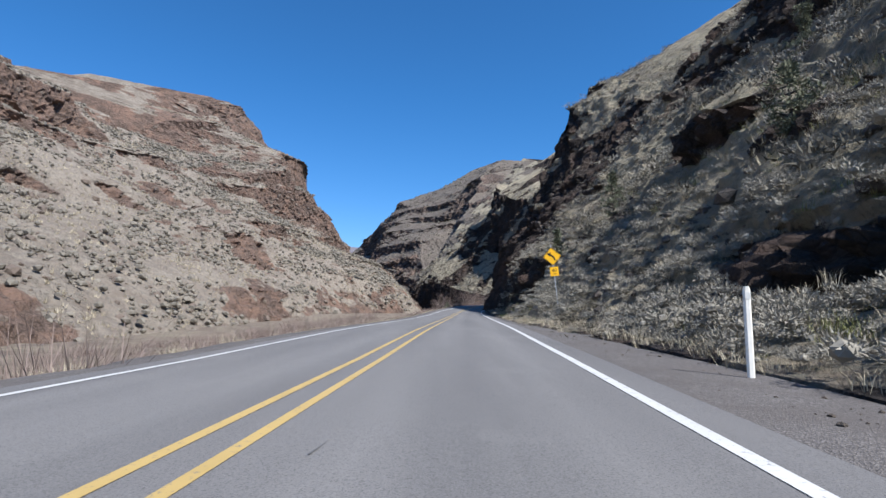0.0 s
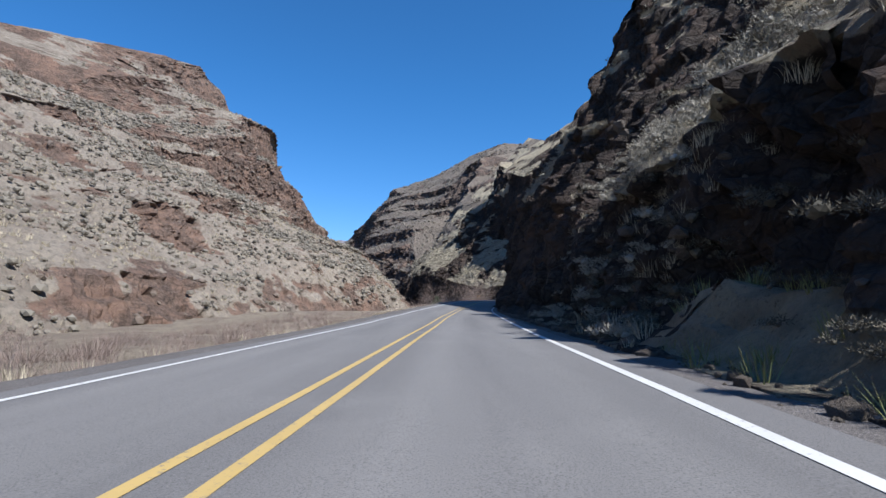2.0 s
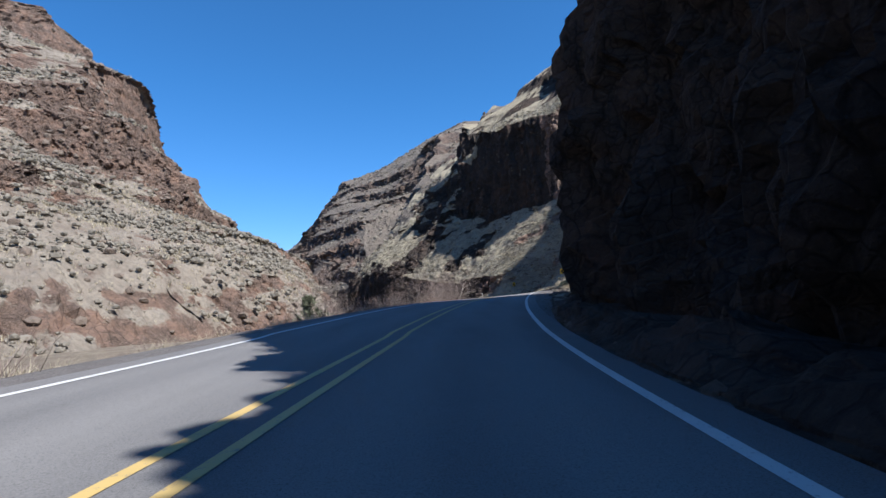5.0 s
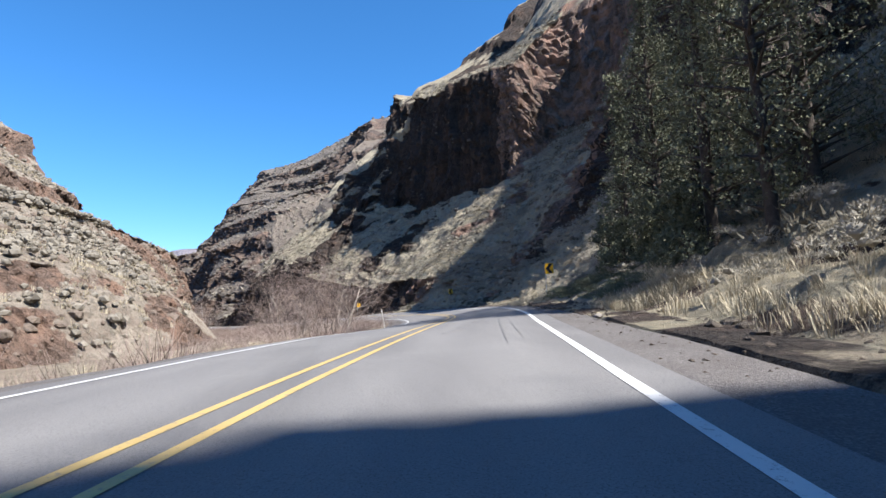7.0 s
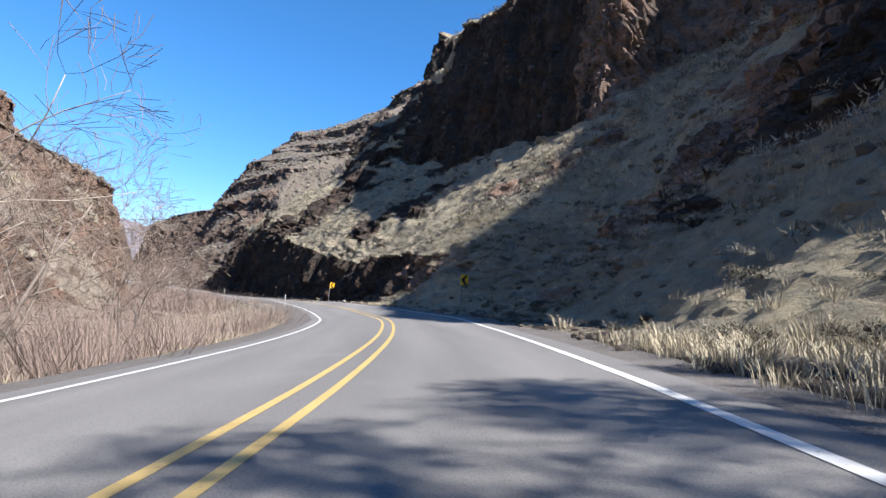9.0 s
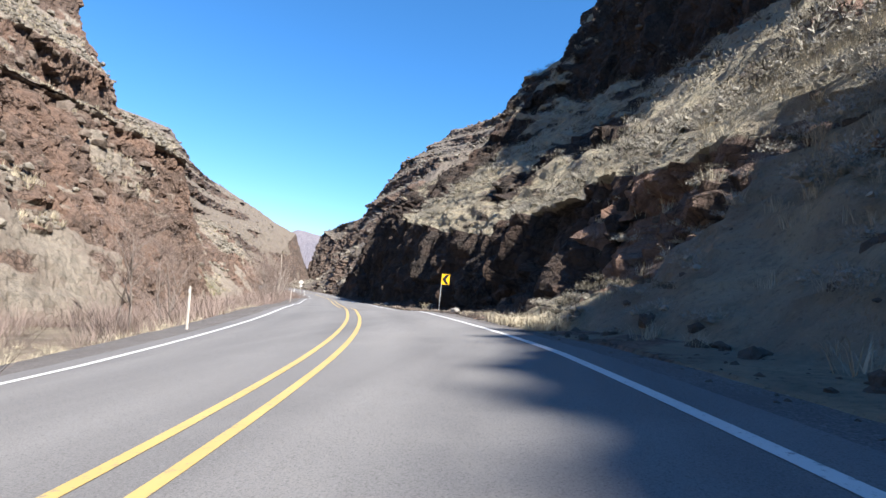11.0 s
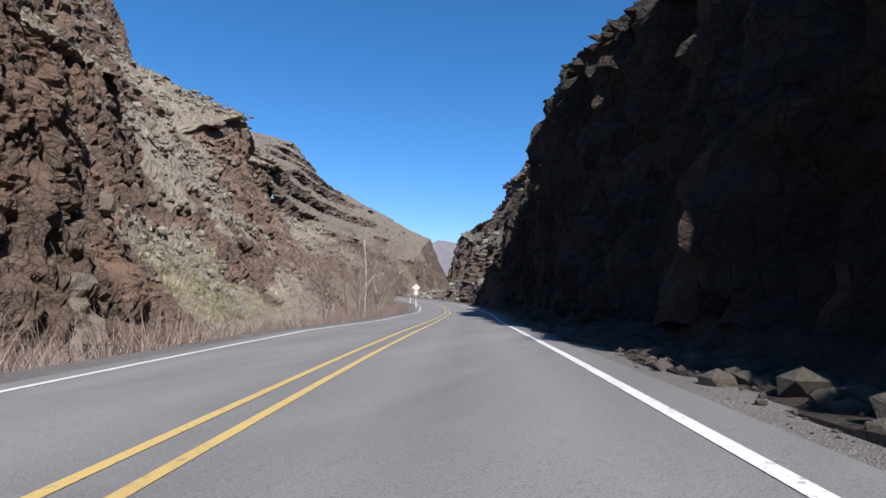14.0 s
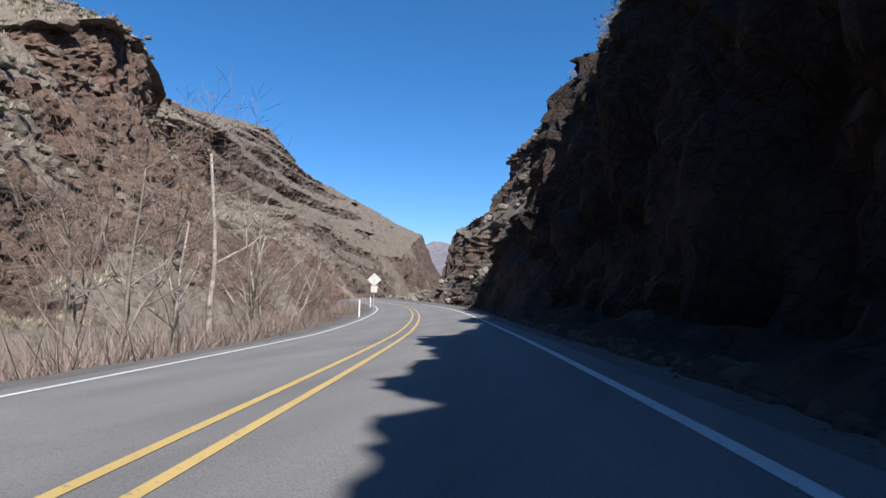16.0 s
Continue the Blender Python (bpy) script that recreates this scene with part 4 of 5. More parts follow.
def clump(n, size, leaf, seed, flat=0.75, wide=0.32, long=1.4, hearts=3, detail=2):
    """A shrub's crown: rough rounded hearts of foliage with small leaf sprays standing out of them."""
    g = np.random.default_rng(seed)
    V, T = [], []
    lobes = g.normal(size=(5, 3)) * np.array([0.30, 0.30, 0.13]) + np.array([0, 0, 0.36])
    for c in lobes[:hearts]:
        bm = bmesh.new()
        bmesh.ops.create_icosphere(bm, subdivisions=detail, radius=(0.13 if hearts > 1 else 0.40) * g.uniform(0.75, 1.15))
        k = len(V)
        for v in bm.verts:
            p = (c + np.array(v.co) * g.uniform(0.72, 1.28)) * size * np.array([1, 1, flat])
            p[2] = max(p[2], -0.12)
            V.append(p)
        T += [[k + v.index for v in f.verts] for f in bm.faces]
        bm.free()
    for i in range(n):
        c = lobes[g.integers(len(lobes))]
        d = g.normal(size=3)
        d /= np.linalg.norm(d) + 1e-6
        d[2] = abs(d[2]) * 0.9 - 0.12
        p = (c + d * 0.33 * g.uniform(0.35 if hearts > 1 else 0.7, 1.0 if hearts > 1 else 1.15)) * size * np.array([1, 1, flat])
        p[2] = max(p[2], 0.02)
        q = d + np.array([0, 0, 0.35]) + g.normal(size=3) * 0.35
        q /= np.linalg.norm(q) + 1e-6
        x = np.cross(q, g.normal(size=3))
        x /= np.linalg.norm(x) + 1e-6
        s_ = leaf * size * g.uniform(0.6, 1.4)
        k = len(V)
        V += [p - x * s_ * wide, p + x * s_ * wide, p + q * s_ * long]
        T += [(k, k + 1, k + 2)]
    return np.array(V), np.array(T)


def stone(seed, detail=1):
    """An angular broken stone."""
    g = np.random.default_rng(seed)
    bm = bmesh.new()
    bmesh.ops.create_icosphere(bm, subdivisions=detail, radius=0.5)
    axes = g.normal(size=(7, 3))
    axes /= np.linalg.norm(axes, axis=1, keepdims=True)
    cut = g.uniform(0.25, 0.42, 7)
    stretch = g.uniform(0.75, 1.3, 3) * np.array([1, 1, 0.75])
    for v in bm.verts:
        p = np.array(v.co)
        for a, c in zip(axes, cut):
            d = p @ a
            if d > c:
                p = p - a * (d - c)
        p = p * stretch + g.normal(size=3) * 0.015
        v.co = p
    V = np.array([v.co[:] for v in bm.verts])
    T = np.array([[v.index for v in f.verts] for f in bm.faces])
    bm.free()
    return V, T


def strew(name, shapes, places, sizes, mat, label, category, up=None, squash=None):
    """One object of many shapes laid at many places."""
    Vs, Ts, base = [], [], 0
    turns = RNG.uniform(0, 2 * math.pi, len(places))
    pick = RNG.integers(0, len(shapes), len(places))
    for k, (V, T) in enumerate(shapes):
        i = np.where(pick == k)[0]
        if not len(i):
            continue
        c, s_ = np.cos(turns[i])[:, None], np.sin(turns[i])[:, None]
        x = V[None, :, 0] * c - V[None, :, 1] * s_
        y = V[None, :, 0] * s_ + V[None, :, 1] * c
        z = np.repeat(V[None, :, 2], len(i), 0)
        W = np.stack([x, y, z], -1) * sizes[i][:, None, None] + places[i][:, None, :]
        Vs.append(W.reshape(-1, 3))
        Ts.append((T[None] + (base + np.arange(len(i)) * len(V))[:, None, None]).reshape(-1, 3))
        base += len(i) * len(V)
    ob = new(name, tri_mesh(name, np.concatenate(Vs), np.concatenate(Ts), mat))
    return tagged(ob, label, category, kind="stuff")


def spots(section, n, umax, test=None, patchy=0.0, seed=0, rockmax=0.5, umin=0.0, steep=0.5):
    """Random places on a finished slope, evenly by area, off the bare rock."""
    P, k, pts = GROUND[section]
    a = np.linalg.norm(np.cross(P[1:, :-1] - P[:-1, :-1], P[:-1, 1:] - P[:-1, :-1]), axis=-1)
    c = 0.25 * (P[1:, :-1] + P[:-1, :-1] + P[:-1, 1:] + P[1:, 1:])
    ok = (c[..., 1] > 4) & (pts[:-1, :-1, 0] < umax) & (pts[:-1, :-1, 0] >= umin) & (0.5 * (k[1:, 1:] + k[:-1, :-1]) < rockmax)
    up = np.cross(P[1:, :-1] - P[:-1, :-1], P[:-1, 1:] - P[:-1, :-1])
    ok &= np.abs(up[..., 2]) > steep * (np.linalg.norm(up, axis=-1) + 1e-9)
    if test is not None:
        ok &= test(c)
    w = a * ok
    if patchy:
        w = w * np.clip(0.5 + patchy * fbm(c * 0.12, 3, seed + 5), 0.02, 2)
    w = (w / w.sum()).reshape(-1)
    g = np.random.default_rng(seed + 17)
    i = g.choice(len(w), n, p=w)
    f = g.uniform(0, 1, (n, 2))
    r, q = np.unravel_index(i, a.shape)
    return P[r, q] + (P[r + 1, q] - P[r, q]) * f[:, :1] + (P[r, q + 1] - P[r, q]) * f[:, 1:]


SAGE = [clump(600, 1.0, 0.046, 40 + i, wide=0.24, long=1.5, hearts=2, detail=1) for i in range(5)]
SAGE_MID = [clump(48, 1.0, 0.11, 50 + i, wide=0.26, long=1.8, hearts=0) for i in range(5)]
SAGE_LO = [clump(5, 1.0, 0.16, 60 + i, wide=0.3, long=1.6, hearts=1, detail=1) for i in range(4)]
TUFT = [blades(28, 0.46, 0.24, 0.0065, 0.9, 80 + i) for i in range(4)]
TUFT_MID = [blades(26, 0.45, 0.27, 0.011, 0.8, 85 + i, lite=True) for i in range(4)]
VERGE = [blades(34, 0.42, 0.34, 0.008, 0.9, 88 + i, lite=True) for i in range(4)]
TUFT_LO = [blades(9, 0.5, 0.24, 0.05, 0.5, 90 + i, lite=True) for i in range(3)]
TUFT_TALL = [blades(240, 1.0, 0.26, 0.0045, 0.75, 95 + i, 0.25) for i in range(2)]
BRUSH = [blades(80, 0.8, 0.6, 0.006, 0.95, 100 + i, 0.15, True) for i in range(4)]
STONES = [stone(120 + i) for i in range(5)]


def sz(n, lo, hi, power=2.0):
    return lo + (hi - lo) * RNG.uniform(0, 1, n) ** power


for sec, near, mid_n, um, seed, u0 in (("hillside_sage", 480, 1300, 46, 1, 4.6), ("cliff_shaded", 260, 1500, 40, 2, 4.2), ("hillside_wooded", 180, 1000, 40, 3, 6.5), ("bluff", 340, 1700, 44, 4, 6.4), ("cliff_roadcut", 360, 2600, 42, 5, 6.0)):
    strew("sagebrush", SAGE, spots(sec, near, 13, patchy=1.0, seed=seed, umin=u0), sz(near, 0.5, 1.5), M_SAGE, "grey-green sagebrush on the rocky slope", "shrub")
    half = mid_n // 2
    strew("sagebrush", SAGE_MID, spots(sec, half, um, patchy=1.2, seed=seed + 5, umin=13), sz(half, 0.5, 1.2 if sec == "cliff_roadcut" else 1.7), M_SAGE, "grey-green sagebrush on the rocky slope", "shrub")
    strew("bitterbrush", SAGE_MID, spots(sec, half, um, patchy=0.8, seed=seed + 6, umin=9), sz(half, 0.5, 1.5), M_DARK_BRUSH, "dark tangled bitterbrush on the rocky slope", "shrub")
    n2 = int((near + mid_n) * 0.9)
    strew("bunchgrass", TUFT, spots(sec, n2 // 3, 14, patchy=1.0, seed=seed + 10, umin=u0), sz(n2 // 3, 0.45, 1.05, 1.3), M_GRASS, "dry straw-coloured bunchgrass on the slope", "grass")
    strew("bunchgrass", TUFT_MID, spots(sec, n2, um, patchy=1.0, seed=seed + 11, umin=11), sz(n2, 0.55, 1.3, 1.3), M_GRASS, "dry straw-coloured bunchgrass on the slope", "grass")
    n3 = int((near + mid_n) * 0.7)
    strew("scree", STONES, spots(sec, n3, um, patchy=1.5, seed=seed + 20, rockmax=1.1, steep=0.3, umin=8), sz(n3, 0.2, 1.2, 4), M_ROCK, "broken basalt stones scattered over the slope", "rock")
# broken rock and brush on the steep foot where slope turns to cliff
for sec, y0, y1 in (("hillside_sage", 14, 60), ("cliff_shaded", 54, 76)):
    foot = dict(test=lambda c: (c[..., 1] > y0) & (c[..., 1] < y1), rockmax=1.1, umin=2.9, steep=0.2)
    strew("rubble", STONES, spots(sec, 420, 9, patchy=1.0, seed=91, **foot), sz(420, 0.10, 0.65, 3), M_ROCK, "broken basalt lying on the steep foot of the slope", "rock")
    strew("bitterbrush", SAGE, spots(sec, 110, 9.5, patchy=1.0, seed=92, **foot), sz(110, 0.4, 1.0), M_DARK_BRUSH, "dark tangled bitterbrush on the steep foot of the slope", "shrub")
    strew("bunchgrass", TUFT, spots(sec, 260, 9.5, patchy=1.0, seed=93, **foot), sz(260, 0.5, 1.1), M_GRASS, "dry straw-coloured bunchgrass on the slope", "grass")
    strew("sagebrush", SAGE, spots(sec, 130, 10.5, patchy=1.0, seed=94, **foot), sz(130, 0.5, 1.2), M_SAGE, "grey-green sagebrush on the rocky slope", "shrub")
strew("green_grass", TUFT_MID, spots("hillside_sage", 500, 30, patchy=1.6, seed=77), sz(500, 0.5, 1.0), M_GREEN, "fresh green grass between the sagebrush", "grass")
for sec in ("cliff_left", "mesa_end"):
    in_draw = dict(test=lambda c: (c[..., 2] < 7) & (c[..., 2] > -2) & (c[..., 1] > 298) & (c[..., 1] < 332) & (c[..., 0] > -62), rockmax=0.6)
    strew("green_grass", TUFT_MID, spots(sec, 420, 60, patchy=1.4, seed=78, umin=-20, **in_draw), sz(420, 0.6, 1.3), M_GREEN, "fresh green grass in the draw between the outcrops", "grass")
    strew("bunchgrass", TUFT_MID, spots(sec, 700, 60, patchy=1.0, seed=79, umin=-20, **in_draw), sz(700, 0.6, 1.4), M_GRASS, "dry pale bunchgrass in the draw between the outcrops", "grass")
    strew("sagebrush", SAGE_MID, spots(sec, 90, 60, patchy=1.0, seed=80, umin=-20, **in_draw), sz(90, 0.6, 1.6), M_SAGE, "grey sagebrush in the draw between the outcrops", "shrub")
strew("sagebrush_far", SAGE_LO, spots("ridge_far", 3000, 190, patchy=1.0, seed=31), sz(3000, 0.9, 2.4), M_SAGE_FAR, "dark sagebrush dotting the far ridge", "shrub")
strew("scree_far", STONES, spots("ridge_far", 1500, 190, patchy=1.4, seed=32, rockmax=1.1, steep=0.3), sz(1500, 0.7, 3.0, 3), M_ROCK, "basalt boulders on the far ridge", "rock")
for sec, n, um, seed in (("mesa", 11000, 240, 51), ("mesa_nose", 5200, 120, 52), ("cliff_left", 4200, 120, 55), ("mesa_end", 4200, 110, 54), ("ridge_left_far", 1600, 150, 53)):
    strew("sagebrush_hill", SAGE_LO, spots(sec, n, um, patchy=1.0, seed=seed), sz(n, 0.4, 1.1) if sec == "cliff_left" else sz(n, 0.6, 1.8), M_SAGE_FAR, "grey sagebrush dotting the dry hillside", "shrub")
    strew("bunchgrass_hill", TUFT_LO, spots(sec, n, um, patchy=1.0, seed=seed + 30), sz(n, 0.7, 1.6), M_GRASS, "pale dry bunchgrass on the hillside", "grass")
    strew("scree_hill", STONES, spots(sec, n // 3, um, patchy=1.5, seed=seed + 60, rockmax=1.1, steep=0.3), sz(n // 3, 0.4, 2.4, 4), M_ROCK_BROWN, "brown basalt stones fallen on the hillside", "rock")


def verge(n, s0, s1, u0, u1, seed, z=0.0):
    g = np.random.default_rng(seed)
    return on_road(g.uniform(s0, s1, n), g.uniform(u0, u1, n), z)


# brush and grass between road and creek
n = 2600
g = np.random.default_rng(5)
ss, uu = g.uniform(-20, 420, n), -7.2 - 22 * g.uniform(0, 1, n) ** 1.3
zz2 = np.interp(-uu, -u, zz)
keep = fbm(np.stack([ss * 0.05, uu * 0.1, 0 * ss], -1), 3, 8) > -0.25
pp = on_road(ss, uu, zz2 - 0.05)[keep]
strew("creek_brush", BRUSH, pp, sz(len(pp), 0.7, 2.0, 1.6), M_TWIG, "leafless reddish-brown brush along the creek", "shrub")
g = np.random.default_rng(6)
n = 2900
ss, uu = g.uniform(-10, 262, n), -6.9 - 9 * g.uniform(0, 1, n) ** 1.6
pp = on_road(ss, uu, np.interp(-uu, -u, zz) - 0.03)
strew("verge_grass", VERGE, pp, sz(n, 0.35, 1.0, 1.4), M_GRASS, "dry pale grass on the bank below the road", "grass")
# taller willow brush in thickets
g = np.random.default_rng(12)
ss = np.concatenate([g.uniform(178, 222, 230), g.uniform(256, 302, 110), g.uniform(318, 385, 260)])
uu = -8.4 - 10 * g.uniform(0, 1, len(ss)) ** 1.3
strew("willow_brush", BRUSH, on_road(ss, uu, np.interp(-uu, -u, zz) - 0.05), sz(len(ss), 1.5, 3.3, 1.5), M_TWIG, "tall leafless willow brush with fine reddish twigs", "shrub")
# grass tongues and rubble at the foot of the right slope
g = np.random.default_rng(9)
pp, sc = [], []
for s0, s1, n in ((-5, 44, 280), (146, 172, 300), (184, 200, 420), (247.5, 253, 30)):
    s_ = g.uniform(s0, s1, n)
    e = profile(RIGHT, s_)[:, 0, 0]
    w_ = g.uniform(0, 1, n) ** 1.2
    pr = profile(RIGHT, s_)
    e = verge_edge(s_)
    uu2 = e + (1.6 if s0 == 146 else 0.15) + w_ * (4.0 if s0 > 100 else 3.2)
    zz3 = np.array([np.interp(a, q[:, 0], q[:, 1]) for a, q in zip(uu2, pr)])
    pp.append(on_road(s_, uu2, zz3 - 0.08))
    sc.append(sz(n, 0.45, 0.85, 1.2) if s0 > 240 else sz(n, 0.6, 1.3, 1.2))
strew("roadside_grass", TUFT, np.concatenate(pp), np.concatenate(sc), M_GRASS, "tall dry grass at the foot of the slope", "grass")
# dense pale bunchgrass in two thick strips against the gravel
pp, sc = [], []
for s0, s1, u0, u1, n in ((239.6, 244.3, 0.1, 1.5, 210), (165.6, 169.5, 1.1, 4.4, 200)):
    s_ = g.uniform(s0, s1, n)
    uu2 = verge_edge(s_) + u0 + (u1 - u0) * g.uniform(0, 1, n)
    zz3 = np.array([np.interp(a, q[:, 0], q[:, 1]) for a, q in zip(uu2, profile(RIGHT, s_))])
    pp.append(on_road(s_, uu2, zz3 - 0.06))
    sc.append(sz(n, 0.45, 1.0 if s0 > 200 else 1.3, 1.2))
strew("bunchgrass", TUFT, np.concatenate(pp), np.concatenate(sc), M_GRASS, "thick pale straw-coloured bunchgrass beside the gravel", "grass")
# brush and broken rock on the lower slope under the bluff
for name, shapes, n, lo, hi, mat, label, kind in (("bitterbrush", SAGE, 130, 0.4, 1.1, M_DARK_BRUSH, "dark tangled bitterbrush on the slope below the bluff", "shrub"),
                                                  ("sagebrush", SAGE, 150, 0.4, 1.1, M_SAGE, "grey-green sagebrush on the slope below the bluff", "shrub"),
                                                  ("bunchgrass", TUFT, 320, 0.5, 1.2, M_GRASS, "dry bunchgrass on the slope below the bluff", "grass"),
                                                  ("rubble", STONES, 150, 0.12, 0.7, M_ROCK, "broken basalt on the slope below the bluff", "rock")):
    for sec, share, past in (("bluff", 1.0, 0.0), ("hillside_wooded", 0.5, float(on_road(196, 5)[1]))):
        m = int(n * share)
        strew(name, shapes, spots(sec, m, 15, test=lambda c: c[..., 1] > past, patchy=0.3, seed=n, rockmax=1.1, umin=3.4, steep=0.3), sz(m, lo, hi, 1.6), mat, label, kind)
tall = np.array([(168.3, 6.2), (169.2, 6.6), (170.3, 7.1), (167.5, 6.9), (268.6, 4.9)])
pr = profile(RIGHT, tall[:, 0])
zz3 = np.array([np.interp(a, q[:, 0], q[:, 1]) for a, q in zip(tall[:, 1], pr)])
strew("tall_grass", TUFT_TALL, on_road(tall[:, 0], tall[:, 1], zz3 - 0.1), sz(len(tall), 0.8, 1.2), M_GRASS, "tall pale dry grass tuft beside the gravel", "grass")
pp, sc = [], []
for s0, s1, n in ((10, 60, 700), (60, 140, 1500), (140, 200, 700), (200, 255, 900), (255, 345, 3200), (345, 378, 300)):
    s_ = g.uniform(s0, s1, n)
    e = profile(RIGHT, s_)[:, 0, 0]
    ve = verge_edge(s_)
    uu2 = ve + (e + 0.9 - ve) * g.uniform(0, 1, n) ** 0.8
    pp.append(on_road(s_, uu2, 0.0))
    sc.append(sz(n, 0.05, 0.42, 4))
s_ = g.uniform(171, 187, 230)
pr = profile(RIGHT, s_)
uu2 = pr[:, 0, 0] + 0.3 + 6.5 * g.uniform(0, 1, 230)
zz3 = np.array([np.interp(a, q[:, 0], q[:, 1]) for a, q in zip(uu2, pr)])
strew("undergrowth", SAGE, on_road(s_, uu2, zz3 - 0.1), sz(230, 0.5, 1.3, 1.2), M_NEEDLES, "dark tangled brush under the juniper trees", "shrub")
strew("rubble", STONES, np.concatenate(pp), np.concatenate(sc), M_ROCK, "basalt rubble along the edge of the gravel", "rock")
n = 430
s_ = np.clip(g.normal(268.5, 4.0, n), 258, 281)
uu2 = 5.4 - 2.5 * g.uniform(0, 1, n) ** 1.3
strew("rubble", STONES, on_road(s_, uu2, 0.05), sz(n, 0.06, 0.38, 3.6), M_ROCK_BROWN, "broken brown stones heaped at the foot of the road cut", "rock")
n = 3200
s_ = g.uniform(-5, 340, n)
e = verge_edge(s_)
uu2 = 2.5 + (e - 2.3) * g.uniform(0, 1, n) ** 0.6
strew("loose_gravel", STONES, on_road(s_, uu2, -0.03 - 0.03 * np.clip(uu2 - 2.4, 0, 3)), sz(n, 0.025, 0.11, 3), M_ROCK, "loose stones on the gravel shoulder", "gravel")


# single boulders beside the road
def boulder(s_, u_, size, seed, mat=M_ROCK, z=-0.12, label="angular basalt boulder beside the gravel shoulder"):
    V, T = STONES[seed % 5]
    ob = new("boulder", tri_mesh("boulder", V * size, T, mat))
    p = on_road(np.array([s_]), np.array([u_]), z * size + 0.25 * size)[0]
    ob.matrix_world = pose(*p, 0, 0, 57 * seed)
    return tagged(ob, label, "boulder", group="boulders beside the road")


for i, (s_, u_, size) in enumerate(((43, 4.0, 0.55), (44.2, 4.4, 0.4), (39.5, 5.4, 0.6), (61, 3.3, 0.4), (164.2, 3.45, 0.3), (167.2, 6.3, 0.3), (171, 7.2, 0.5), (256, 4.1, 0.55), (259.5, 4.7, 0.45),
                                     (266.3, 4.0, 0.5), (281, 3.4, 0.5), (283.4, 3.5, 0.8), (286, 3.3, 0.5), (284.6, 3.3, 0.6), (285.4, 3.5, 0.45), (288.3, 3.2, 0.4), (324, 3.1, 0.4), (336, 3.3, 0.5))):
    boulder(s_, u_, size, i, M_PALE_ROCK if i in (0, 1, 4, 7, 11) else M_ROCK, label="pale broken boulder beside the gravel shoulder" if i in (0, 1, 4, 7, 11) else "angular basalt boulder beside the gravel shoulder")


# ---- trees ----
def bare_tree(at, h, seed, spread=0.5, stems=1, bark=M_BARK, twigs=True, lean=0.0, label="leafless grey tree beside the creek"):
    g = random.Random(seed)
    root = new("bare_tree")
    limbs, fine = [], []

    def grow(p, d, length, r, level):
        pts = [(p, r)]
        steps = (6, 5, 4, 2)[level]
        for i in range(steps):
            d = (d + Vector((g.gauss(0, 1), g.gauss(0, 1), g.gauss(0, 0.6))) * (0.10 + 0.05 * level) + Vector((0, 0, 0.06))).normalized()
            p = p + d * length / steps
            rr = r * (1 - 0.72 * (i + 1) / steps)
            pts.append((p, max(rr, 0.006)))
            if level < 3 and i >= 1:
                for _ in range(3 if level == 2 else 2):
                    if g.random() < (0.85 if twigs else 0.22):
                        side = d.cross(Vector((g.gauss(0, 1), g.gauss(0, 1), g.gauss(0, 1)))).normalized()
                        grow(p, (d * (0.9 - spread * 0.5) + side * (0.5 + spread * 0.5)).normalized(), length * g.uniform(0.34, 0.58), rr * 0.6, level + 1)
        (limbs if level < 2 else fine).append(pts)

    for k in range(stems):
        d = Vector((g.gauss(0, 0.15) + lean, g.gauss(0, 0.15), 1)).normalized()
        grow(Vector((g.gauss(0, 0.25) * (stems > 1), g.gauss(0, 0.25) * (stems > 1), -0.3)), d, h * g.uniform(0.8, 1.0), 0.015 * h * (0.75 if stems > 1 else 1), 0)
    V, Q = tubes(limbs, 6)
    part_mesh("trunk", mesh_of("trunk", V, Q, bark, True), root)
    if twigs and fine:
        V, Q = tubes(fine, 3)
        part_mesh("crown", mesh_of("crown", V, Q, M_TWIG), root, "bare reddish-grey twigs")
    root.matrix_world = Matrix.Translation(at)
    return tagged(root, label, "tree", group="bare trees along the creek")


def left_at(s_, u_):
    return Vector(on_road(np.array([s_]), np.array([u_]), np.interp(-u_, -u, zz))[0])


for i, (s_, u_, h, st, sp) in enumerate(((336, -11, 8.2, 2, .6), (341, -11.5, 7.4, 1, .5), (349, -10.5, 8.0, 3, .35), (352, -12, 7.2, 1, .5), (360, -11, 6.8, 2, .5), (366, -10, 5.2, 3, .5),
                                          (196, -12, 7.0, 2, .7), (199, -15, 7.5, 1, .6), (205, -14, 6.5, 2, .6), (258, -13, 6, 3, .45), (263, -12, 5.5, 2, .45), (268, -14, 5.2, 3, .5), (330, -14, 6.5, 1, .6),
                                          (212, -18, 7, 2, .6), (146, -13, 4, 3, .5), (70, -22, 2.2, 2, .6), (117, -26, 3.2, 3, .5), (190, -13, 5.5, 3, .6), (208, -11, 5.0, 3, .6), (355, -13, 5.8, 3, .6), (331, -13, 8.0, 2, .6), (338.5, -14.5, 9.0, 2, .5), (346, -13.5, 8.5, 2, .5), (356.5, -12, 8.0, 2, .5), (371, -12, 7.0, 3, .5), (203, -12, 6.8, 3, .7), (193.5, -11.5, 5.5, 3, .7))):
    bare_tree(left_at(s_, u_), h, 200 + i, sp, st, M_BARK_PALE if i in (1, 2, 4) else M_BARK)
bare_tree(left_at(343.6, -11), 12.5, 301, 0.75, 1, M_BARK_PALE, False, 0.1, "tall bleached dead tree trunk with broken limbs")
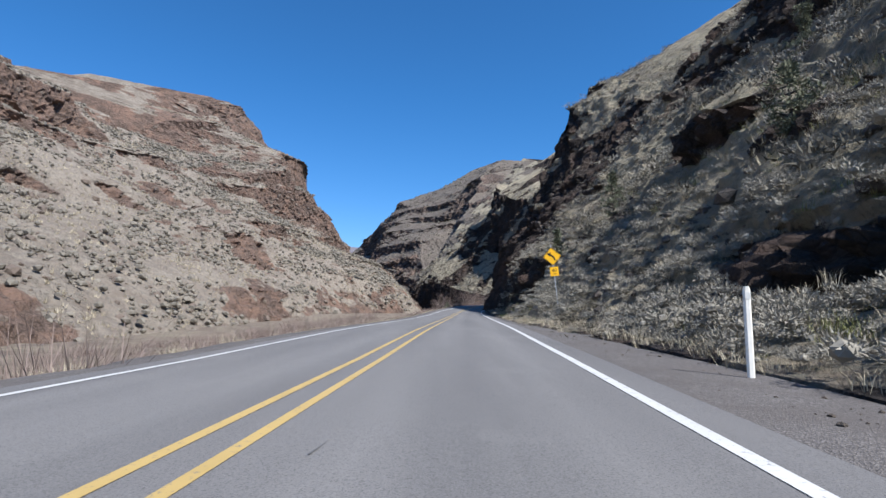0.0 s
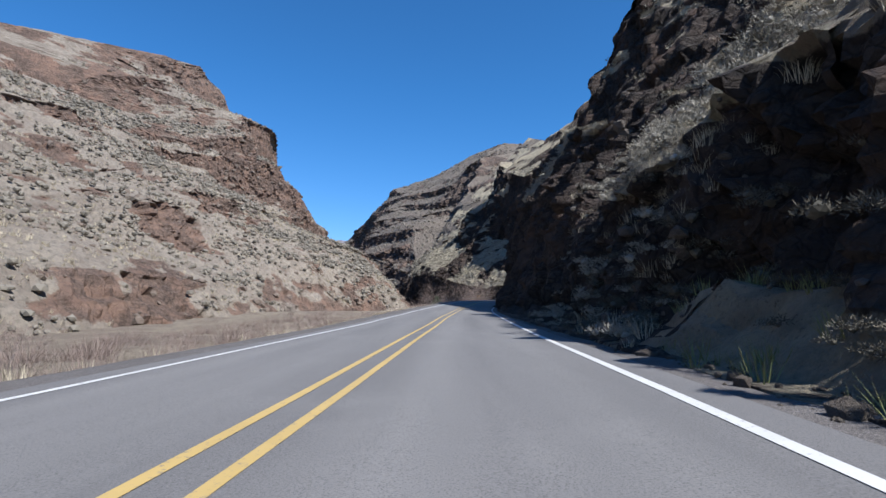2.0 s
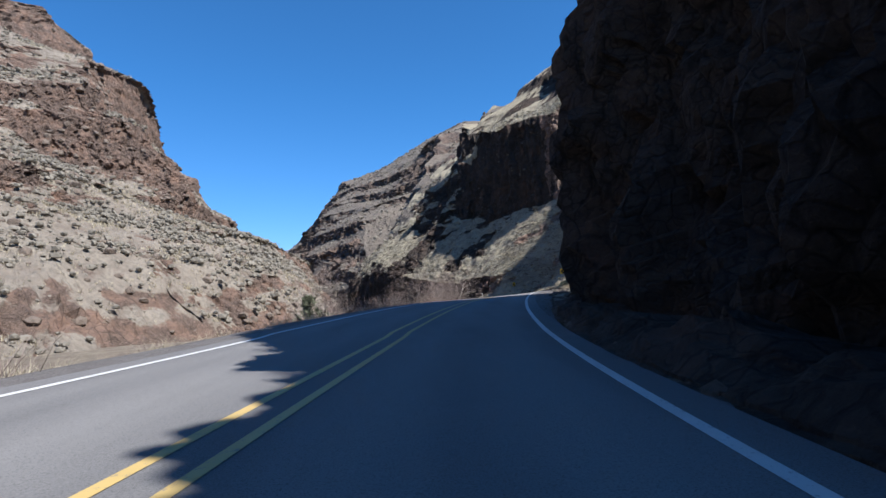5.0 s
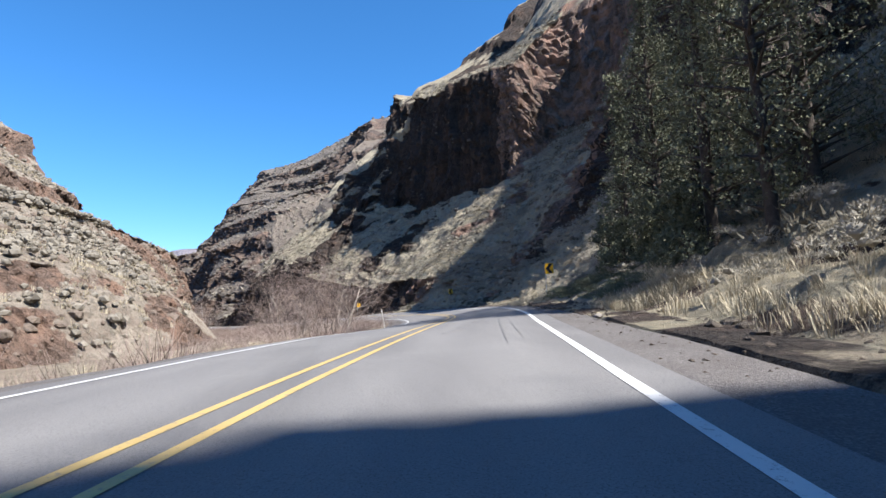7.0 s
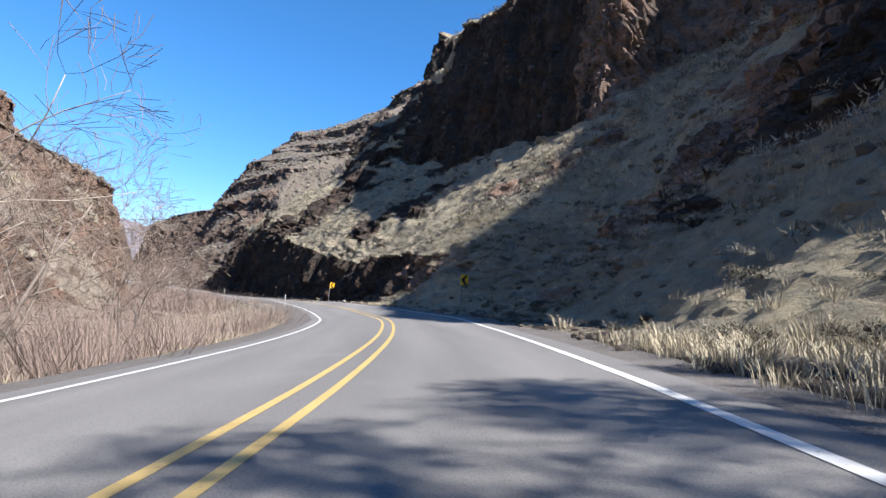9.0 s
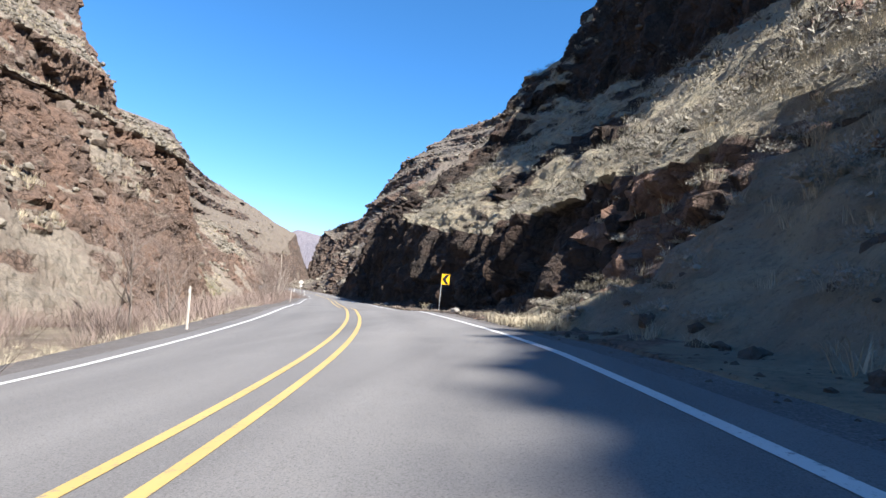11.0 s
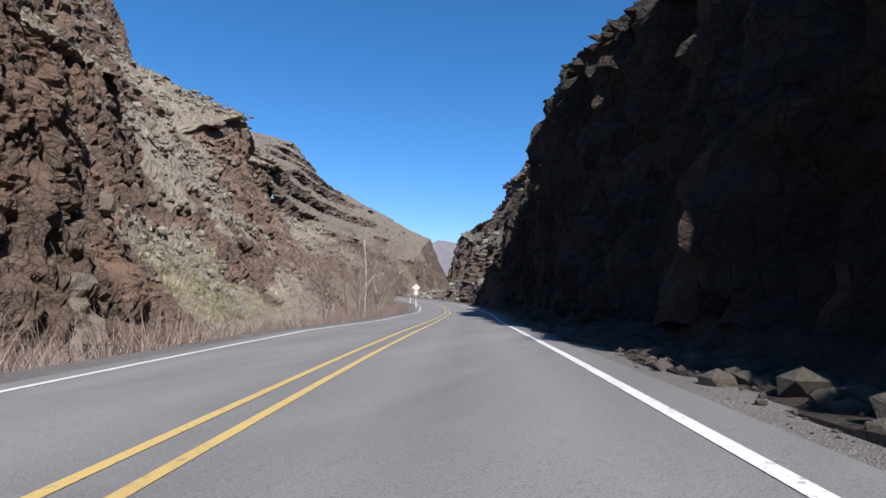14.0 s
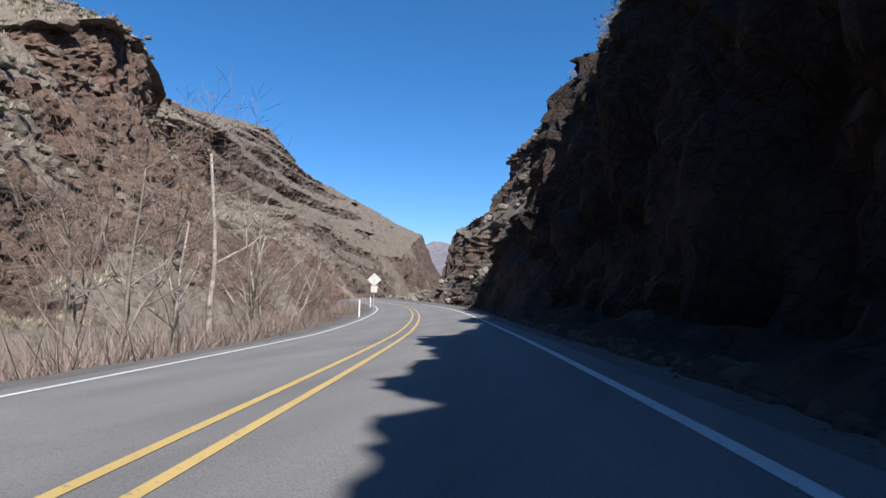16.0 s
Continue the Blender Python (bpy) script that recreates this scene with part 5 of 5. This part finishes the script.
bare_tree(left_at(197.5, -11), 7.4, 302, 0.7, 1, M_BARK_PALE, True, 0.05, "pale leafless tree with a split crown")


def conifer(at, h, width, seed, clumps=150, label="dark green juniper on the shaded slope", lean=0.0):
    g = np.random.default_rng(seed)
    root = new("juniper")
    trunk = [((lean * t * h, 0.15 * math.sin(3 * t + seed), t * h - 0.3), max(0.03, 0.014 * h * (1 - 0.85 * t))) for t in np.linspace(0, 1, 8)]
    paths = [trunk]
    V, T = [], []
    for i in range(clumps):
        t = 0.06 + 0.94 * g.uniform()
        r = width * (1.05 - t) ** 0.5 * g.uniform(0.35, 1.0) * (0.75 + 0.4 * math.sin(7 * t + seed))
        a = g.uniform(0, 2 * math.pi)
        c = np.array([lean * t * h + r * math.cos(a), r * math.sin(a), t * h + 0.15 * r])
        if i % 4 == 0:
            z0 = max(0.1, t * h - 0.25 * r)
            paths.append([((lean * z0, 0, z0), 0.05 + 0.004 * h), (tuple(c * 0.6 + np.array([0, 0, z0]) * 0.4), 0.03), (tuple(c), 0.01)])
        for j in range(24):
            d = g.normal(size=3)
            d /= np.linalg.norm(d)
            p = c + d * np.array([0.55, 0.55, 0.38]) * width * 0.30 * g.uniform(0.4, 1.2)
            q = d + np.array([0, 0, 0.5]) + g.normal(size=3) * 0.5
            q /= np.linalg.norm(q)
            x = np.cross(q, g.normal(size=3))
            x /= np.linalg.norm(x) + 1e-6
            s_ = g.uniform(0.07, 0.16)
            k = len(V)
            V += [p - x * s_ * 0.38, p + x * s_ * 0.38, p + q * s_ * 1.25]
            T.append((k, k + 1, k + 2))
    v, q = tubes(paths, 5)
    part_mesh("trunk", mesh_of("trunk", v, q, M_BARK_DARK, True), root)
    part_mesh("crown", tri_mesh("crown", np.array(V), np.array(T), M_NEEDLES), root)
    root.matrix_world = Matrix.Translation(at)
    return tagged(root, label, "tree", group="junipers beside the road")


def right_at(s_, u_):
    q = profile(RIGHT, np.array([float(s_)]))[0]
    return Vector(on_road(np.array([s_]), np.array([u_]), np.interp(u_, q[:, 0], q[:, 1]))[0])


for i, (s_, u_, h, w_, c_) in enumerate(((165.5, 14, 22, 3.3, 260), (167.5, 10, 18, 2.8, 220), (169, 12.5, 22, 3.2, 260), (171, 9.6, 19, 2.8, 230),
                                          (172.5, 14, 23, 3.2, 260), (174.5, 10.4, 20, 3.0, 240), (176.5, 13, 22, 3.0, 250), (178.5, 10, 17, 2.7, 210), (180, 15, 21, 3.0, 230), (171, 8.4, 3.5, 1.6, 110),
                                          (174, 8.8, 3, 1.5, 100), (178, 9.2, 3.5, 1.6, 110), (162, 19, 12, 2.6, 180), (168, 18, 22, 3.2, 230), (182, 19, 15, 2.6, 180), (182, 9.4, 12, 2.4, 190), (183.5, 12, 14, 2.6, 200), (185.5, 14, 13, 2.5, 190), (184.5, 8.8, 3.5, 1.7, 110), (186.5, 10.6, 6, 2.0, 140), (187.5, 15.5, 10, 2.3, 160), (180.5, 8.6, 3.0, 1.6, 100))):
    conifer(right_at(s_, u_), h, w_, 400 + i, int(c_ * 1.35))
for i, (s_, u_, h, w_, c_) in enumerate(((21, 12.5, 3.0, 1.3, 70), (43, 11.5, 3.6, 1.2, 80), (46, 7.6, 2.6, 0.9, 60), (38, 24, 4.0, 1.3, 80), (28, 27, 3.5, 1.3, 70))):
    conifer(right_at(s_, u_), h, w_, 450 + i, c_, "small grey-green juniper among the sagebrush")


conifer(left_at(133, -8.6), 1.9, 1.1, 470, 90, "low dark juniper bush beside the road")
conifer(left_at(134.6, -9.2), 1.5, 1.0, 471, 80, "low dark juniper bush beside the road")


# ---- signs and posts ----
def sign_post(name, at, turn, height, lean=0.0):
    root = new(name)
    part("post", box_bm(0.055, 0.045, height + 0.4, (0, 0.03, height / 2 - 0.2), 0.006), M_STEEL, root, "galvanised steel post")
    root.matrix_world = Matrix.Translation(at) @ pose(0, 0, 0, 0, lean, turn)
    return root


def text_mesh(text, size, mat, at, parent, name):
    cu = bpy.data.curves.new(name, "FONT")
    cu.body, cu.size, cu.extrude, cu.align_x, cu.align_y = text, size, 0.001, "CENTER", "CENTER"
    ob = bpy.data.objects.new(name, cu)
    scene.collection.objects.link(ob)
    bpy.context.view_layer.update()
    me = bpy.data.meshes.new_from_object(ob.evaluated_get(bpy.context.evaluated_depsgraph_get()))
    bpy.data.objects.remove(ob)
    me.materials.clear()
    me.materials.append(mat)
    o = new(name, me)
    o.parent = parent
    o.matrix_local = pose(*at, 90, 0, 0)
    return o


def chevron_sign(at, turn, top, lean=0.0):
    root = sign_post("chevron_sign", at, turn, top + 0.40, lean)
    w_, h = 0.61, 0.76
    cx = 0.5 * w_ - 0.03
    plate = part("plate", plate_bm([(cx + x, top + z) for x, z in rounded(w_, h, 0.03)], 0.004, 0.0), M_SIGN, root, "yellow sign plate")
    pts = [(0.02, 0.355), (0.27, 0.355), (0.005, 0.0), (0.27, -0.355), (0.02, -0.355), (-0.255, 0.0)]
    part("chevron", plate_bm([(cx + x, top + z) for x, z in pts], 0.002, -0.005), M_BLACK, plate, "black chevron arrow")
    part("bolt", box_bm(0.03, 0.02, 0.03, (0.0, -0.006, top + 0.28), 0.004), M_STEEL, root)
    part("bolt", box_bm(0.03, 0.02, 0.03, (0.0, -0.006, top - 0.28), 0.004), M_STEEL, root)
    return tagged(root, "yellow chevron sign on a steel post beside the road", "road sign", group="chevron signs on the bend")


chevron_sign((28.05, 185.9, 2.5), heading(181) - 9, 2.35)
chevron_sign((28.75, 227.1, 2.2), heading(222) + 3, 2.42)
chevron_sign((16.36, 263.0, 0.85), heading(257) + 2, 2.66)


def diamond(root, centre, side, face, back=False):
    z = centre
    plate = part("plate", plate_bm(rounded_at(side, z), 0.004, 0.0), face, root, "bare aluminium sign back" if back else "yellow diamond plate")
    return plate


def rounded_at(side, z, r=0.05):
    return [(x, z + v) for x, v in rounded(side, side, r, 5, 45)]


def ring(side, z, width, inset):
    bm = bmesh.new()
    o = [bm.verts.new((x, -0.004, z + v)) for x, v in rounded(side - 2 * inset, side - 2 * inset, 0.04, 5, 45)]
    i = [bm.verts.new((x, -0.004, z + v)) for x, v in rounded(side - 2 * inset - 2 * width, side - 2 * inset - 2 * width, 0.03, 5, 45)]
    for k in range(len(o)):
        bm.faces.new((o[k], o[(k + 1) % len(o)], i[(k + 1) % len(o)], i[k]))
    return bm


warning = sign_post("warning_sign", (6.85, 32.5, 0.55), heading(30) + 3, 4.15, -6)
wp = diamond(warning, 3.42, 0.762, M_SIGN)
part("border", ring(0.762, 3.42, 0.016, 0.02), M_BLACK, wp, "black border line")
shaft = []
for t_ in np.linspace(0, 1, 9):
    x0, z0 = 0.14 - 0.30 * t_ ** 1.9, -0.24 + 0.38 * t_ ** 0.8
    shaft.append((x0, z0))
left_edge, right_edge = [], []
for i_, (x0, z0) in enumerate(shaft):
    a, b = shaft[max(i_ - 1, 0)], shaft[min(i_ + 1, 8)]
    dx_, dz_ = b[0] - a[0], b[1] - a[1]
    l_ = math.hypot(dx_, dz_)
    left_edge.append((x0 - dz_ / l_ * 0.045, 3.42 + z0 + dx_ / l_ * 0.045))
    right_edge.append((x0 + dz_ / l_ * 0.045, 3.42 + z0 - dx_ / l_ * 0.045))
part("arrow", plate_bm(right_edge + left_edge[::-1], 0.002, -0.005), M_BLACK, wp, "black curved arrow shaft")
part("arrow_head", plate_bm([(-0.30, 3.42 + 0.20), (-0.045, 3.42 + 0.245), (-0.135, 3.42 + 0.005)], 0.002, -0.005), M_BLACK, wp, "black arrow head")
pl = part("plaque", plate_bm([(x + 0.03, 2.52 + v) for x, v in rounded(0.50, 0.54, 0.03)], 0.004, 0.0), M_SIGN, warning, "yellow speed plaque")
text_mesh("40", 0.30, M_BLACK, (0.03, -0.004, 2.59), pl, "figures")
text_mesh("MPH", 0.11, M_BLACK, (0.03, -0.004, 2.37), pl, "letters")
tagged(warning, "yellow curve warning sign with a 40 MPH plaque", "road sign")

far = sign_post("warning_sign", (-36.4, 354.4, -1.55), heading(365), 3.5)
fp = part("plate", plate_bm([(x, 2.95 + v) for x, v in rounded(0.914, 0.914, 0.05, 5, 45)], 0.004, 0.056), M_ALU, far, "bare aluminium sign back")
part("plaque", plate_bm([(x, 2.05 + v) for x, v in rounded(0.61, 0.61, 0.03)], 0.004, 0.056), M_ALU, far, "bare aluminium plaque back")
tagged(far, "diamond road sign seen from its pale unpainted back", "road sign")


def marker_post(at, h, turn, mat=M_POST, lean=(0, 0), label="white plastic delineator post at the gravel shoulder", w_=0.10):
    root = new("delineator_post")
    bm = bmesh.new()
    prof = [(-w_ / 2, 0.0), (-w_ / 4, -0.018), (w_ / 4, -0.018), (w_ / 2, 0.0), (w_ / 2, 0.012), (-w_ / 2, 0.012)]
    rows = [[bm.verts.new((x * s_, y, z)) for x, y in prof] for z, s_ in ((-0.3, 1), (h - 0.06, 1), (h, 0.72))]
    for a, b in zip(rows, rows[1:]):
        for k in range(6):
            bm.faces.new((a[k], a[(k + 1) % 6], b[(k + 1) % 6], b[k]))
    bm.faces.new(rows[-1])
    bmesh.ops.recalc_face_normals(bm, faces=bm.faces[:])
    part("blade", bm, mat, root)
    part("reflector", box_bm(w_ * 0.7, 0.004, 0.09, (0, -0.021, h - 0.13)), M_REFLECT, root, "grey reflector strip")
    root.matrix_world = Matrix.Translation(at) @ pose(0, 0, 0, lean[0], lean[1], turn)
    return tagged(root, label, "marker post", group="delineator posts")


def on_edge(s_, u_, z=-0.05):
    return Vector(on_road(np.array([s_]), np.array([u_]), z)[0])


marker_post(on_edge(7.8, 3.9), 1.24, heading(8), w_=0.105)
old = "weathered white delineator post at the gravel shoulder"
marker_post(on_edge(180.5, -5.6), 1.15, heading(180), M_POST_OLD, (0, -8), old, 0.065)
marker_post(on_edge(241, -5.9), 1.15, heading(241), M_POST_OLD, (0, -3), old, 0.065)
marker_post(on_edge(281, -6.0), 1.2, heading(281), M_POST_OLD, (0, 0), old, 0.065)
marker_post(on_edge(356, -5.6), 1.2, heading(356))
marker_post(on_edge(380, -5.6), 1.2, heading(380))


# ---- marks on the road ----
def mark(name, s0, s1, u0, u1, width, mat, label, bend=0.0, z=0.007):
    ss_ = np.arange(s0, s1 + 0.2, 0.4)
    t_ = (ss_ - s0) / (s1 - s0)
    mid = u0 + (u1 - u0) * t_ + bend * np.sin(math.pi * t_) + 0.004 * vnoise(np.stack([ss_, 0 * ss_, 0 * ss_], -1), 4)
    half = width / 2 * (0.75 + 0.25 * vnoise(np.stack([ss_ * 1.7, 0 * ss_ + 5, 0 * ss_], -1), 6)) * np.clip(4 * np.minimum(t_, 1 - t_) + 0.15, 0, 1)
    P_ = on_road(ss_[:, None], np.stack([mid - half, mid + half], -1), z)
    return tagged(sheet(name, P_, mat, flip=True), label, "road marking", kind="structure")


mark("skid_mark", 158, 170, 0.80, 0.66, 0.075, M_SKID, "dark tyre skid mark on the asphalt")
mark("skid_mark", 159, 169, 1.12, 0.98, 0.035, M_SKID, "thin dark tyre skid mark on the asphalt")
mark("tar_patch", 3.6, 3.9, -0.98, -0.95, 0.22, M_TAR, "faint dark oil stain on the asphalt")
for s0, u0 in ((162.4, -.55), (163.3, -.35), (164.1, -.5), (165.2, -.3), (166.6, -.25), (161.5, -.7)):
    mark("tar_patch", s0, s0 + 0.6, u0, u0 + 0.1, 0.16, M_TAR, "small dark oil stain on the asphalt")
mark("survey_mark", 7.1, 7.25, 1.35, 1.35, 0.26, M_WHITE, "white survey paint on the asphalt")
mark("survey_mark", 7.4, 7.6, 2.1, 2.1, 0.3, M_WHITE, "white survey paint on the asphalt")
mark("survey_mark", 78.4, 79.0, -1.85, -1.80, 0.10, M_WHITE, "smeared white paint beside the centre line")
